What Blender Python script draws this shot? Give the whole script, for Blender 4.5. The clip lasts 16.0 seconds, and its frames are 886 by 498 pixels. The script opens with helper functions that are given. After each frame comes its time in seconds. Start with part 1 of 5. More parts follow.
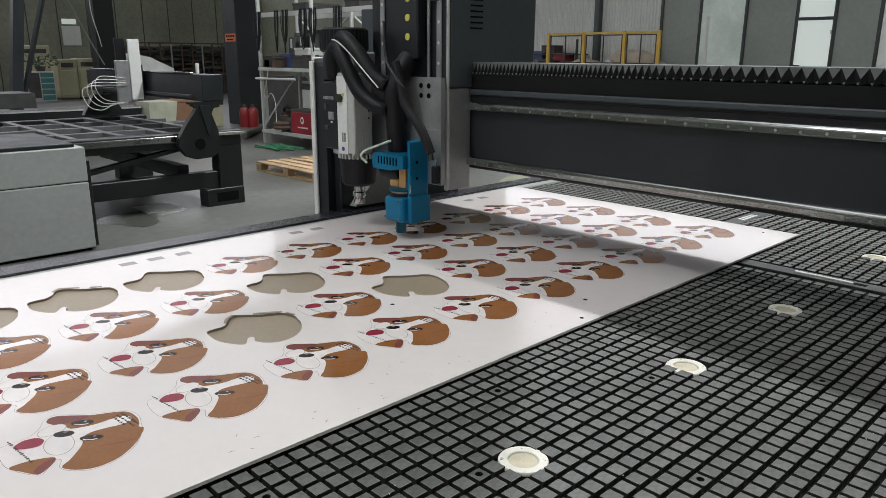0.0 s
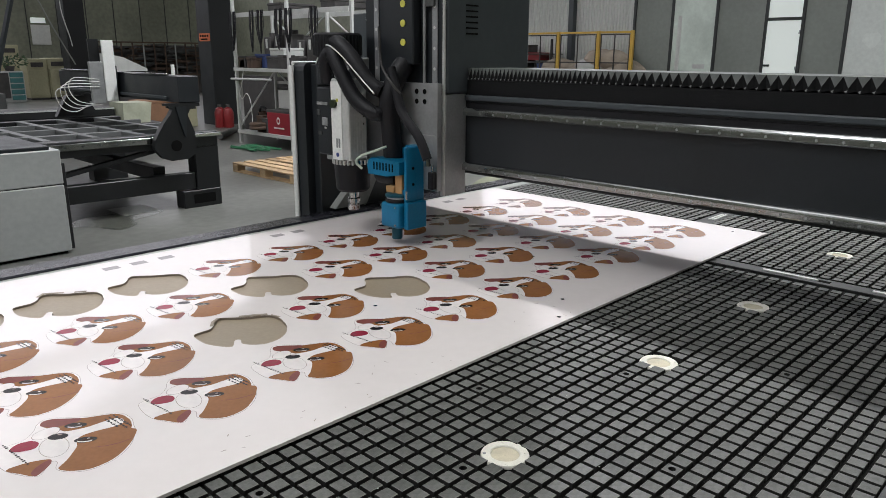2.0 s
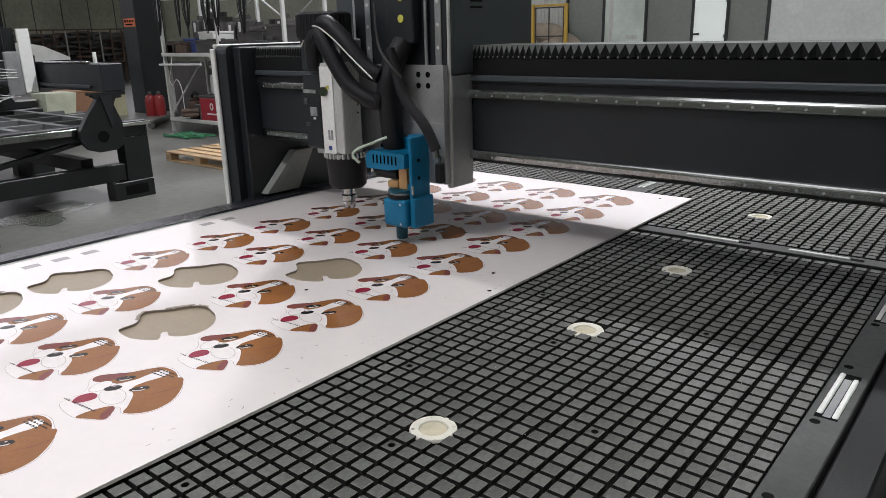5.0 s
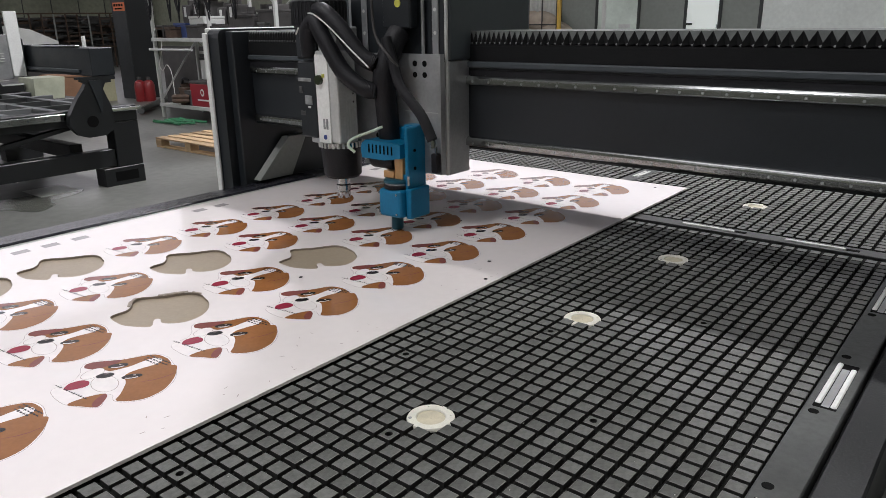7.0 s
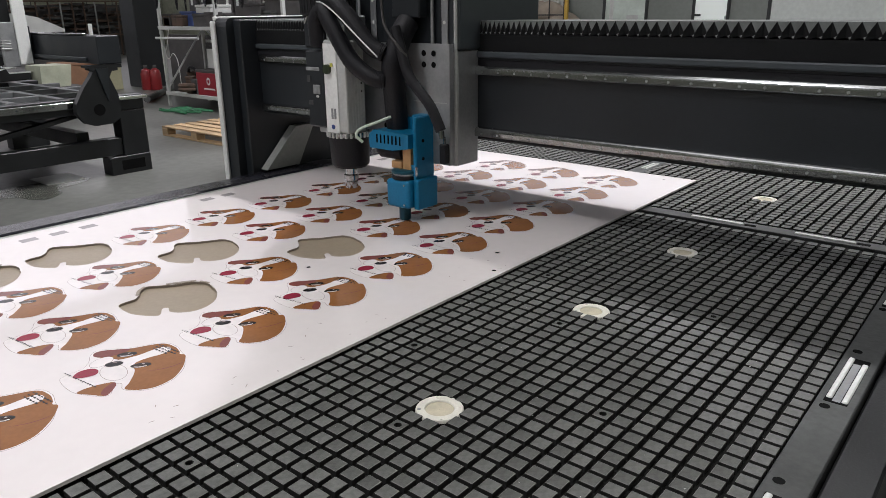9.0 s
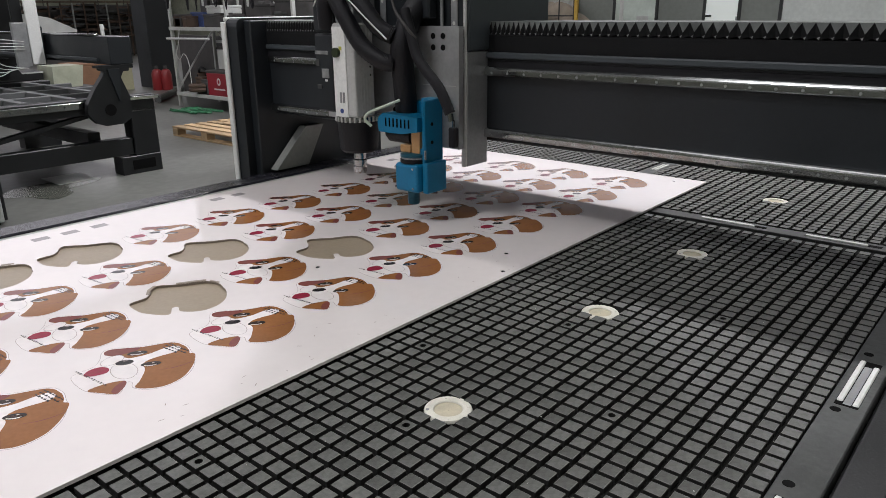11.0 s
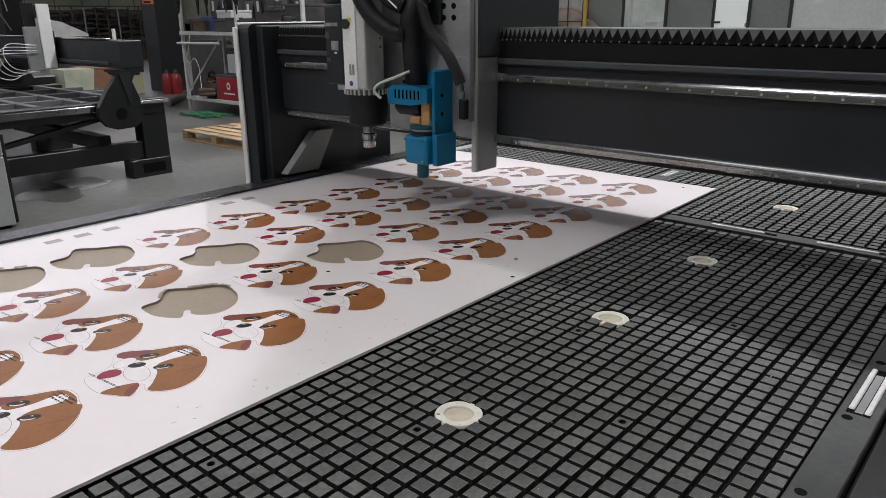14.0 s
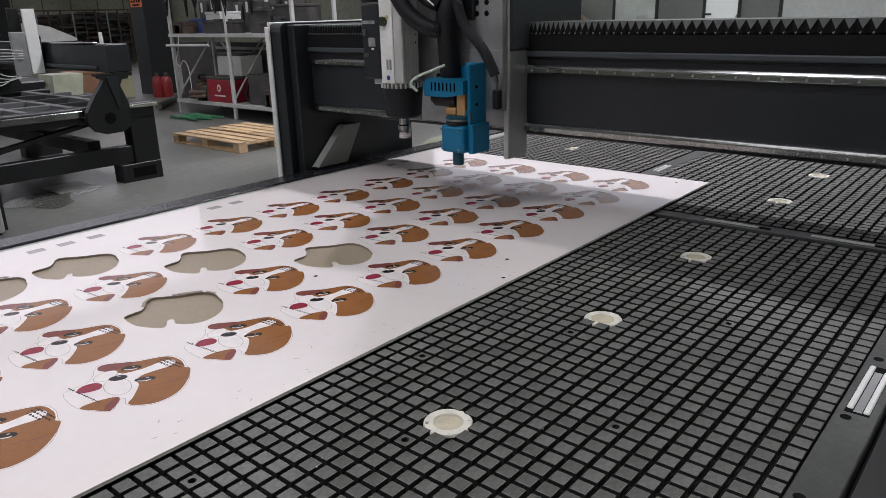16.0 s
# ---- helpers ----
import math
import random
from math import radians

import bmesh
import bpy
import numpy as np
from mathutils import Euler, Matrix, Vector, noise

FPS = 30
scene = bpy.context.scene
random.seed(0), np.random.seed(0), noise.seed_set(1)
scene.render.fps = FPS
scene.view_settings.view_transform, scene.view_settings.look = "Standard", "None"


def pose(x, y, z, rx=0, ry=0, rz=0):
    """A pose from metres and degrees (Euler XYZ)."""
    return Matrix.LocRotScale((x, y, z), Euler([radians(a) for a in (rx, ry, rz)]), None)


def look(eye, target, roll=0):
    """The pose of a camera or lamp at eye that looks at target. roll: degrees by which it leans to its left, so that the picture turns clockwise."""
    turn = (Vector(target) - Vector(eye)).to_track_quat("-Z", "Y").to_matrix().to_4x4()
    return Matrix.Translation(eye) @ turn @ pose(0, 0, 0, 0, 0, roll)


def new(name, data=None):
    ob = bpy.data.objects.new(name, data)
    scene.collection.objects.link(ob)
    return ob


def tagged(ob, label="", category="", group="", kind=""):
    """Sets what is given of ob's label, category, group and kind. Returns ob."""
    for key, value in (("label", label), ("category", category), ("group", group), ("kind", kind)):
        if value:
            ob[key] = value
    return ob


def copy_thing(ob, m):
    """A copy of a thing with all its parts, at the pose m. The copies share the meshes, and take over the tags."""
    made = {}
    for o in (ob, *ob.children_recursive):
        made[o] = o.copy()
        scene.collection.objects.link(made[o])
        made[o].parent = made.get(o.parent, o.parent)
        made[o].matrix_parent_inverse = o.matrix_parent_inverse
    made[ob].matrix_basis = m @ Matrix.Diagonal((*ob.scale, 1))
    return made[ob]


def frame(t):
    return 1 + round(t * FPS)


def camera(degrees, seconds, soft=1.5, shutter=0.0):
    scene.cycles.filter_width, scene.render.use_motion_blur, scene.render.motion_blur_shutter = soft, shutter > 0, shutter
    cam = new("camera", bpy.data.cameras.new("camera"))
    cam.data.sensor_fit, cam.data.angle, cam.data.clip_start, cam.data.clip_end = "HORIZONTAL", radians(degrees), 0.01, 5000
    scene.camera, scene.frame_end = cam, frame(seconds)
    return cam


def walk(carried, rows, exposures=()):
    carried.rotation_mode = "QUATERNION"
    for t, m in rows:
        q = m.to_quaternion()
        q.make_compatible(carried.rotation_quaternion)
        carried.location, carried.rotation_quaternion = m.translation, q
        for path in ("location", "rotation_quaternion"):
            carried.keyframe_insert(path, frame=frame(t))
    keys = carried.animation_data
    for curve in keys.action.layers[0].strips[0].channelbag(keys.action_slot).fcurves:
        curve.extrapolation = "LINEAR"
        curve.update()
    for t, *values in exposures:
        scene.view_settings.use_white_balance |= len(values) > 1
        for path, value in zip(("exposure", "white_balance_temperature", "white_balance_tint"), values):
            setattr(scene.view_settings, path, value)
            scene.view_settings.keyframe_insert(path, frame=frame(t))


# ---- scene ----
cam = camera(63.0, 16.0, soft=0.5)
PATH = [
    (0, (-0.668, -0.617, 1.273), (0.672, 0.774, 0.756), 0.3),
    (0.5, (-0.707, -0.642, 1.294), (0.648, 0.731, 0.765), 0.5),
    (1, (-0.707, -0.642, 1.295), (0.656, 0.721, 0.763), 0.5),
    (1.5, (-0.704, -0.637, 1.293), (0.669, 0.717, 0.766), 0.6),
    (2, (-0.705, -0.641, 1.293), (0.68, 0.705, 0.773), 0.3),
    (2.5, (-0.699, -0.648, 1.292), (0.697, 0.684, 0.77), -0.2),
    (3, (-0.691, -0.662, 1.293), (0.711, 0.66, 0.758), -0.8),
    (3.5, (-0.686, -0.677, 1.295), (0.741, 0.61, 0.74), -1.4),
    (4, (-0.68, -0.678, 1.294), (0.767, 0.581, 0.729), -1.5),
    (6.5, (-0.676, -0.668, 1.288), (0.803, 0.541, 0.695), -1.2),
    (7, (-0.675, -0.66, 1.286), (0.802, 0.545, 0.679), -0.9),
    (7.5, (-0.675, -0.654, 1.286), (0.796, 0.555, 0.672), -0.8),
    (8, (-0.675, -0.656, 1.286), (0.799, 0.548, 0.671), -0.8),
    (8.5, (-0.675, -0.652, 1.283), (0.795, 0.553, 0.66), -0.5),
    (9, (-0.676, -0.65, 1.285), (0.786, 0.56, 0.654), -0.6),
    (11.5, (-0.678, -0.65, 1.285), (0.768, 0.581, 0.657), -0.6),
    (12, (-0.68, -0.648, 1.286), (0.765, 0.584, 0.659), -0.7),
    (12.5, (-0.681, -0.651, 1.287), (0.762, 0.587, 0.666), -0.7),
    (13, (-0.682, -0.65, 1.287), (0.759, 0.59, 0.668), -0.6),
    (13.5, (-0.683, -0.646, 1.286), (0.756, 0.597, 0.668), -0.4),
    (14, (-0.685, -0.647, 1.287), (0.753, 0.599, 0.671), -0.4),
    (14.5, (-0.683, -0.648, 1.288), (0.758, 0.597, 0.676), -0.4),
    (15, (-0.682, -0.65, 1.287), (0.763, 0.591, 0.676), -0.5),
    (15.5, (-0.669, -0.645, 1.289), (0.774, 0.593, 0.669), -1.0),
    (16, (-0.65, -0.639, 1.287), (0.793, 0.598, 0.664), -1.5),
]
walk(cam, [(t, look(eye, target, roll)) for t, eye, target, roll in PATH],
     exposures=[(0.0, -0.34, 6250, 3), (1.0, -0.27, 6255, 4), (4.0, -0.25, 6280, 6), (7.0, -0.30, 6300, 8), (12.0, -0.44, 6320, 8), (16.0, -0.57, 6220, 10)])

# ---- world and light ----
world = bpy.data.worlds.new("world")
scene.world = world
world.use_nodes = True
wn = world.node_tree
sky = wn.nodes.new("ShaderNodeTexSky")
sky.sky_type, sky.sun_disc = "NISHITA", False
sky.sun_elevation, sky.sun_rotation = radians(40), radians(60)
wn.nodes["Background"].inputs[1].default_value = 0.08
wn.links.new(sky.outputs[0], wn.nodes["Background"].inputs[0])


def high_bay(x, y, z, watts, across, colour):
    """A hanging round hall lamp that shines straight down."""
    lamp = bpy.data.lights.new("high_bay_lamp", "AREA")
    lamp.shape, lamp.size, lamp.energy, lamp.color = "DISK", across, watts, colour
    ob = new("high_bay_lamp", lamp)
    ob.location = (x, y, z)
    return ob


high_bay(4.4, 3.5, 6.6, 390, 0.22, (1.0, 0.945, 1.03))
high_bay(-3.0, 1.6, 6.6, 200, 0.22, (1.0, 0.965, 0.98))


def strip_light(x, y, z, watts, wide, long, colour=(1.0, 0.965, 0.93)):
    """A row of ceiling tube lamps running along y."""
    lamp = bpy.data.lights.new("ceiling_strip_light", "AREA")
    lamp.shape, lamp.size, lamp.size_y, lamp.energy, lamp.color = "RECTANGLE", wide, long, watts, colour
    ob = new("ceiling_strip_light", lamp)
    ob.location = (x, y, z)
    return ob


strip_light(4.75, 0.6, 7.0, 500, 0.25, 10.0)

# ---- materials ----


def mat(name, colour, rough=0.5, metal=0.0, vary=0.15, scale=6.0, bump=0.0, bscale=60.0, fine=0.06, emit=0.0, spec=0.5, coat=0.0, random_tint=0.0):
    """A surface with two scales of colour variation, rough patches and a fine relief."""
    m = bpy.data.materials.new(name)
    m.use_nodes = True
    nt = m.node_tree
    b = nt.nodes["Principled BSDF"]
    b.inputs["Metallic"].default_value = metal
    b.inputs["Specular IOR Level"].default_value = spec
    b.inputs["Coat Weight"].default_value = coat
    co = nt.nodes.new("ShaderNodeTexCoord")
    big = nt.nodes.new("ShaderNodeTexNoise")
    big.inputs["Scale"].default_value, big.inputs["Detail"].default_value = scale, 5.0
    small = nt.nodes.new("ShaderNodeTexNoise")
    small.inputs["Scale"].default_value, small.inputs["Detail"].default_value = scale * 14, 3.0
    for n in (big, small):
        nt.links.new(co.outputs["Object"], n.inputs["Vector"])

    def mult(a_socket, lo, hi, src):
        r = nt.nodes.new("ShaderNodeMapRange")
        r.inputs["From Min"].default_value, r.inputs["From Max"].default_value = 0.3, 0.7
        r.inputs["To Min"].default_value, r.inputs["To Max"].default_value = lo, hi
        nt.links.new(src, r.inputs["Value"])
        mx = nt.nodes.new("ShaderNodeVectorMath")
        mx.operation = "SCALE"
        nt.links.new(a_socket, mx.inputs[0])
        nt.links.new(r.outputs[0], mx.inputs["Scale"])
        return mx.outputs[0]

    base = nt.nodes.new("ShaderNodeRGB")
    base.outputs[0].default_value = (*colour, 1)
    c = mult(base.outputs[0], 1 - vary, 1 + vary, big.outputs["Fac"])
    c = mult(c, 1 - fine, 1 + fine, small.outputs["Fac"])
    if random_tint:
        info = nt.nodes.new("ShaderNodeObjectInfo")
        c = mult(c, 1 - random_tint, 1 + random_tint, info.outputs["Random"])
    nt.links.new(c, b.inputs["Base Color"])
    rr = nt.nodes.new("ShaderNodeMapRange")
    rr.inputs["From Min"].default_value, rr.inputs["From Max"].default_value = 0.3, 0.7
    rr.inputs["To Min"].default_value, rr.inputs["To Max"].default_value = max(0.03, rough * 0.82), min(1, rough * 1.18)
    nt.links.new(big.outputs["Fac"], rr.inputs["Value"])
    nt.links.new(rr.outputs[0], b.inputs["Roughness"])
    if bump:
        bn = nt.nodes.new("ShaderNodeTexNoise")
        bn.inputs["Scale"].default_value = bscale
        nt.links.new(co.outputs["Object"], bn.inputs["Vector"])
        bu = nt.nodes.new("ShaderNodeBump")
        bu.inputs["Strength"].default_value, bu.inputs["Distance"].default_value = bump, 0.004
        nt.links.new(bn.outputs["Fac"], bu.inputs["Height"])
        nt.links.new(bu.outputs[0], b.inputs["Normal"])
    if emit:
        b.inputs["Emission Color"].default_value = (*colour, 1)
        b.inputs["Emission Strength"].default_value = emit
    return m


M_CONC = mat("polished_concrete", (0.138, 0.140, 0.128), 0.36, vary=0.34, scale=0.9, bump=0.10, bscale=30, fine=0.16)
M_WET = mat("wet_concrete", (0.075, 0.078, 0.066), 0.22, vary=0.3, scale=3, fine=0.15)
M_WALL = mat("painted_wall_panel", (0.20, 0.21, 0.158), 0.6, vary=0.22, scale=0.6, fine=0.14)
M_DARKBAND = mat("dark_unseen_wall_band", (0.025, 0.027, 0.026), 0.6, vary=0.2, scale=0.8)
M_PART = mat("grey_partition_panel", (0.24, 0.26, 0.235), 0.45, vary=0.10, scale=0.8)
M_CORR = mat("corrugated_sheet", (0.60, 0.61, 0.58), 0.5, vary=0.06, scale=1)
M_CEIL = mat("ceiling_sheet", (0.5, 0.5, 0.5), 0.8, vary=0.1, scale=0.5)
# Glow of the unseen wall bands added to light the hall and board.
M_GLOW = mat("added_wall_glow", (0.97, 0.93, 0.98), 0.4, vary=0.02, emit=1.05)
# Unseen glowing roof panels, added to fill the shadows from above.
M_ROOFGLOW = mat("daylit_skylight", (1.0, 0.955, 0.95), 0.4, vary=0.02, emit=1.42)
M_ROOFGLOWDIM = mat("shaded_skylight", (1.0, 0.95, 0.98), 0.4, vary=0.02, emit=0.5)
M_GLASSLIT = mat("lit_frosted_glass", (0.80, 0.84, 0.80), 0.25, vary=0.04, scale=1, emit=0.38)
M_GLASSDIM = mat("dim_frosted_glass", (0.60, 0.63, 0.60), 0.25, vary=0.08, scale=1, emit=0.10)
M_WINDIM = mat("dim_office_glass", (0.48, 0.53, 0.48), 0.15, vary=0.25, scale=1.2, emit=0.2)
M_DARKFRAME = mat("dark_window_frame", (0.03, 0.033, 0.032), 0.4)
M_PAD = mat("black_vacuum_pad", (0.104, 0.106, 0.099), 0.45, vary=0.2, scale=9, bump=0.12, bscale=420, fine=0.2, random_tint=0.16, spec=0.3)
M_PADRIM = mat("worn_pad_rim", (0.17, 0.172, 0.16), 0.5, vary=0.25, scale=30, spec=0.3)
# Darker copy of the pad colour: shade painted on the side faces.
M_PADSIDE = mat("shaded_pad_side", (0.022, 0.022, 0.021), 0.55, vary=0.2, scale=12, spec=0.2)
# Dusty groove floor, near black to carry the shade between the squares.
M_GROOVE = mat("shaded_dusty_groove", (0.012, 0.012, 0.011), 0.85, vary=0.5, scale=14, bump=0.4, bscale=200, spec=0.12)
M_EDGE = mat("grey_edge_plate", (0.056, 0.059, 0.057), 0.45, vary=0.32, scale=6, fine=0.2, bump=0.1, bscale=120)
M_BLACK = mat("black_powder_coat", (0.014, 0.017, 0.020), 0.42, vary=0.12, scale=5, bump=0.12, bscale=300)
M_BLACK2 = mat("black_frame_paint", (0.008, 0.009, 0.010), 0.42, vary=0.12, scale=4, bump=0.12, bscale=200)
M_RAILB = mat("glossy_black_rail_paint", (0.020, 0.020, 0.026), 0.26, vary=0.15, scale=8, bump=0.15, bscale=260)
M_RUB = mat("black_rubber", (0.009, 0.009, 0.011), 0.5, vary=0.15, scale=12, bump=0.25, bscale=160, spec=0.3)
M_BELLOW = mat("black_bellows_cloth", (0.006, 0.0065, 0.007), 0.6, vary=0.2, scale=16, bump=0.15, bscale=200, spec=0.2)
M_COVER = mat("dark_grey_cover", (0.048, 0.057, 0.063), 0.38, vary=0.08, scale=3, bump=0.08, bscale=260)
M_STEEL = mat("ground_steel_rail", (0.44, 0.45, 0.45), 0.15, 1.0, vary=0.05, scale=5, fine=0.02)
M_ALU = mat("brushed_aluminium", (0.40, 0.41, 0.415), 0.38, 0.7, vary=0.14, scale=10, bump=0.1, bscale=90)
M_ALUD = mat("dull_aluminium", (0.40, 0.41, 0.41), 0.36, 0.6, vary=0.2, scale=7, bump=0.1, bscale=70)
M_ALUP = mat("pale_aluminium_paint", (0.50, 0.51, 0.49), 0.4, 0.25, vary=0.08, scale=8)
M_WHITEP = mat("white_painted_face", (0.72, 0.73, 0.70), 0.4, vary=0.06, scale=8)
M_BLUE = mat("blue_anodised", (0.005, 0.16, 0.31), 0.38, 0.25, vary=0.10, scale=12, bump=0.05)
M_BLUED = mat("dark_blue_nozzle", (0.010, 0.075, 0.11), 0.32, 0.4, vary=0.10, scale=12)
M_BRASS = mat("tan_bracket", (0.48, 0.28, 0.12), 0.4, 0.2, vary=0.1, scale=20)
M_SHEET = mat("glossy_white_board", (0.755, 0.705, 0.69), 0.05, vary=0.025, scale=3, fine=0.012, spec=0.55)
# Brown for the cut-out walls and offcuts, darker than the board.
M_SHEETED = mat("brown_cut_edge", (0.26, 0.215, 0.17), 0.6, vary=0.15, scale=20)
M_MAT = mat("greige_backing_mat", (0.31, 0.255, 0.185), 0.35, vary=0.06, scale=8)
M_BROWN = mat("brown_print", (0.25, 0.105, 0.036), 0.09, vary=0.12, scale=9, spec=0.25)
M_MAROON = mat("maroon_print", (0.19, 0.060, 0.050), 0.09, vary=0.12, scale=9, spec=0.25)
M_RED = mat("red_print", (0.26, 0.025, 0.05), 0.09, vary=0.08, scale=9, spec=0.25)
M_INK = mat("black_print", (0.012, 0.011, 0.012), 0.09, vary=0.1, scale=9, spec=0.25)
M_IRIS = mat("dark_brown_print", (0.045, 0.022, 0.012), 0.09, vary=0.1, scale=9, spec=0.25)
M_LINE = mat("grey_print_line", (0.34, 0.29, 0.27), 0.09, vary=0.1, scale=9, spec=0.25)
M_WPRINT = mat("white_print", (0.77, 0.72, 0.705), 0.08, vary=0.02, scale=3, spec=0.45)
M_GREYSQ = mat("grey_print_square", (0.32, 0.30, 0.30), 0.09, vary=0.06, scale=9, spec=0.25)
M_FLANGE = mat("white_plastic_flange", (0.74, 0.72, 0.64), 0.4, vary=0.10, scale=30, bump=0.1)
M_BORE = mat("dusty_beige_bore", (0.56, 0.51, 0.38), 0.7, vary=0.15, scale=40)
# Black fill that paints the shade inside holes, slots and gaps.
M_HOLE = mat("hole_shade_black", (0.004, 0.004, 0.004), 0.9, spec=0.1)
# Pale copy of the bellows cloth: light painted on the upturned pleat facets.
M_PLEAT = mat("lit_pleat_cloth", (0.105, 0.114, 0.108), 0.5, vary=0.35, scale=20)
# Pale grey for painted pleat highlights; also the spindle's labels and sockets.
M_EDGEW = mat("pleat_glint_and_label_grey", (0.21, 0.22, 0.215), 0.5, vary=0.4, scale=40)
M_SLAT = mat("grey_slat_paint", (0.11, 0.115, 0.115), 0.5, vary=0.2, scale=6)
M_RUST = mat("rusty_brown_steel", (0.085, 0.055, 0.038), 0.75, vary=0.4, scale=7)
M_BRACE = mat("grey_brace_paint", (0.27, 0.28, 0.26), 0.5, vary=0.08, scale=5)
M_YDOT = mat("yellow_plug", (0.60, 0.58, 0.10), 0.4)
M_BDOT = mat("blue_badge", (0.03, 0.06, 0.22), 0.4)
M_CABLE = mat("pale_green_hose", (0.50, 0.58, 0.48), 0.35, vary=0.1, scale=20)
M_GREYCAB = mat("light_grey_cabinet_paint", (0.36, 0.375, 0.365), 0.4, vary=0.05, scale=2, bump=0.05, bscale=160)
M_RACK = mat("white_rack_paint", (0.52, 0.53, 0.51), 0.45, vary=0.10, scale=6)
M_WOOD = mat("pale_pallet_wood", (0.46, 0.33, 0.19), 0.75, vary=0.22, scale=7, bump=0.3, bscale=50, random_tint=0.2)
M_REDP = mat("red_painted_metal", (0.30, 0.014, 0.028), 0.4, vary=0.12, scale=5)
M_REDX = mat("red_extinguisher_paint", (0.22, 0.018, 0.02), 0.35, vary=0.1, scale=5)
M_ORANGE = mat("orange_sign", (0.62, 0.16, 0.06), 0.5, vary=0.05)
M_REDLENS = mat("lit_red_lens", (0.9, 0.12, 0.10), 0.3, vary=0.02, emit=0.8)
M_KNOB = mat("dark_green_plastic", (0.020, 0.030, 0.010), 0.4)
M_YEL = mat("yellow_safety_paint", (0.62, 0.40, 0.07), 0.5, vary=0.12, scale=4)
M_CREAM = mat("cream_machine_paint", (0.40, 0.385, 0.25), 0.5, vary=0.12, scale=2)
M_TUB = mat("pale_green_plastic", (0.40, 0.42, 0.32), 0.5, vary=0.2, scale=5)
M_TEAL = mat("teal_drawer_paint", (0.06, 0.19, 0.19), 0.45, vary=0.1, scale=4)
M_CARD = mat("brown_cardboard", (0.25, 0.135, 0.075), 0.8, vary=0.15, scale=4)
M_PLASTIC = mat("white_plastic", (0.62, 0.63, 0.60), 0.45, vary=0.08, scale=5)
M_SACK = mat("beige_sack", (0.42, 0.36, 0.29), 0.85, vary=0.2, scale=4, bump=0.5, bscale=14)
M_CLUT = mat("dark_clutter", (0.055, 0.052, 0.050), 0.6, vary=0.5, scale=5)
M_BOXB = mat("blue_crate", (0.05, 0.08, 0.22), 0.5, vary=0.2, scale=4)
M_GREEN = mat("green_net", (0.03, 0.16, 0.07), 0.6, vary=0.4, scale=12)
M_LEAF = mat("dark_leaf", (0.05, 0.10, 0.04), 0.5, vary=0.4, scale=9)

# ---- mesh helpers ----


def bm_box(bm, x0, x1, y0, y1, z0, z1, bevel=0.0, seg=1):
    """Adds a box, with rounded edges where bevel is given, to bm."""
    r = bmesh.ops.create_cube(bm, size=1.0)
    vs = r["verts"]
    for v in vs:
        v.co = ((x0 + x1) / 2 + v.co.x * (x1 - x0), (y0 + y1) / 2 + v.co.y * (y1 - y0), (z0 + z1) / 2 + v.co.z * (z1 - z0))
    if bevel:
        es = {e for v in vs for e in v.link_edges}
        bmesh.ops.bevel(bm, geom=list(es), offset=bevel, segments=seg, affect="EDGES", profile=0.5)
    return bm


def box(x0, x1, y0, y1, z0, z1, bevel=0.003, seg=1):
    return bm_box(bmesh.new(), x0, x1, y0, y1, z0, z1, bevel, seg)


def bm_cyl(bm, p0, p1, r0, r1=None, n=20, cap=True):
    """Adds a cylinder or cone from p0 to p1 to bm."""
    p0, p1 = Vector(p0), Vector(p1)
    d = p1 - p0
    m = Matrix.Translation((p0 + p1) / 2) @ d.to_track_quat("Z", "Y").to_matrix().to_4x4()
    bmesh.ops.create_cone(bm, cap_ends=cap, segments=n, radius1=r0, radius2=r0 if r1 is None else r1, depth=d.length, matrix=m)
    return bm


def cyl(p0, p1, r0, r1=None, n=20):
    return bm_cyl(bmesh.new(), p0, p1, r0, r1, n)


def lathe(profile, n=28, centre=(0, 0)):
    """A solid of revolution round a vertical axis from (radius, z) pairs."""
    bm = bmesh.new()
    rings = []
    for r, z in profile:
        rings.append([bm.verts.new((centre[0] + r * math.cos(2 * math.pi * i / n), centre[1] + r * math.sin(2 * math.pi * i / n), z)) for i in range(n)])
    for a, b in zip(rings, rings[1:]):
        for i in range(n):
            bm.faces.new((a[i], a[(i + 1) % n], b[(i + 1) % n], b[i]))
    return bm


def spline(points, per=8, closed=False):
    """Catmull-Rom points through the given ones."""
    pts = [Vector(p) for p in points]
    n = len(pts)
    out = []
    for i in range(n if closed else n - 1):
        if closed:
            a, b, c, d = pts[i - 1], pts[i], pts[(i + 1) % n], pts[(i + 2) % n]
        else:
            a, b, c, d = pts[max(i - 1, 0)], pts[i], pts[i + 1], pts[min(i + 2, n - 1)]
        for k in range(per):
            t = k / per
            out.append(0.5 * (2 * b + (c - a) * t + (2 * a - 5 * b + 4 * c - d) * t * t + (3 * b - a - 3 * c + d) * t ** 3))
    if not closed:
        out.append(pts[-1])
    return out


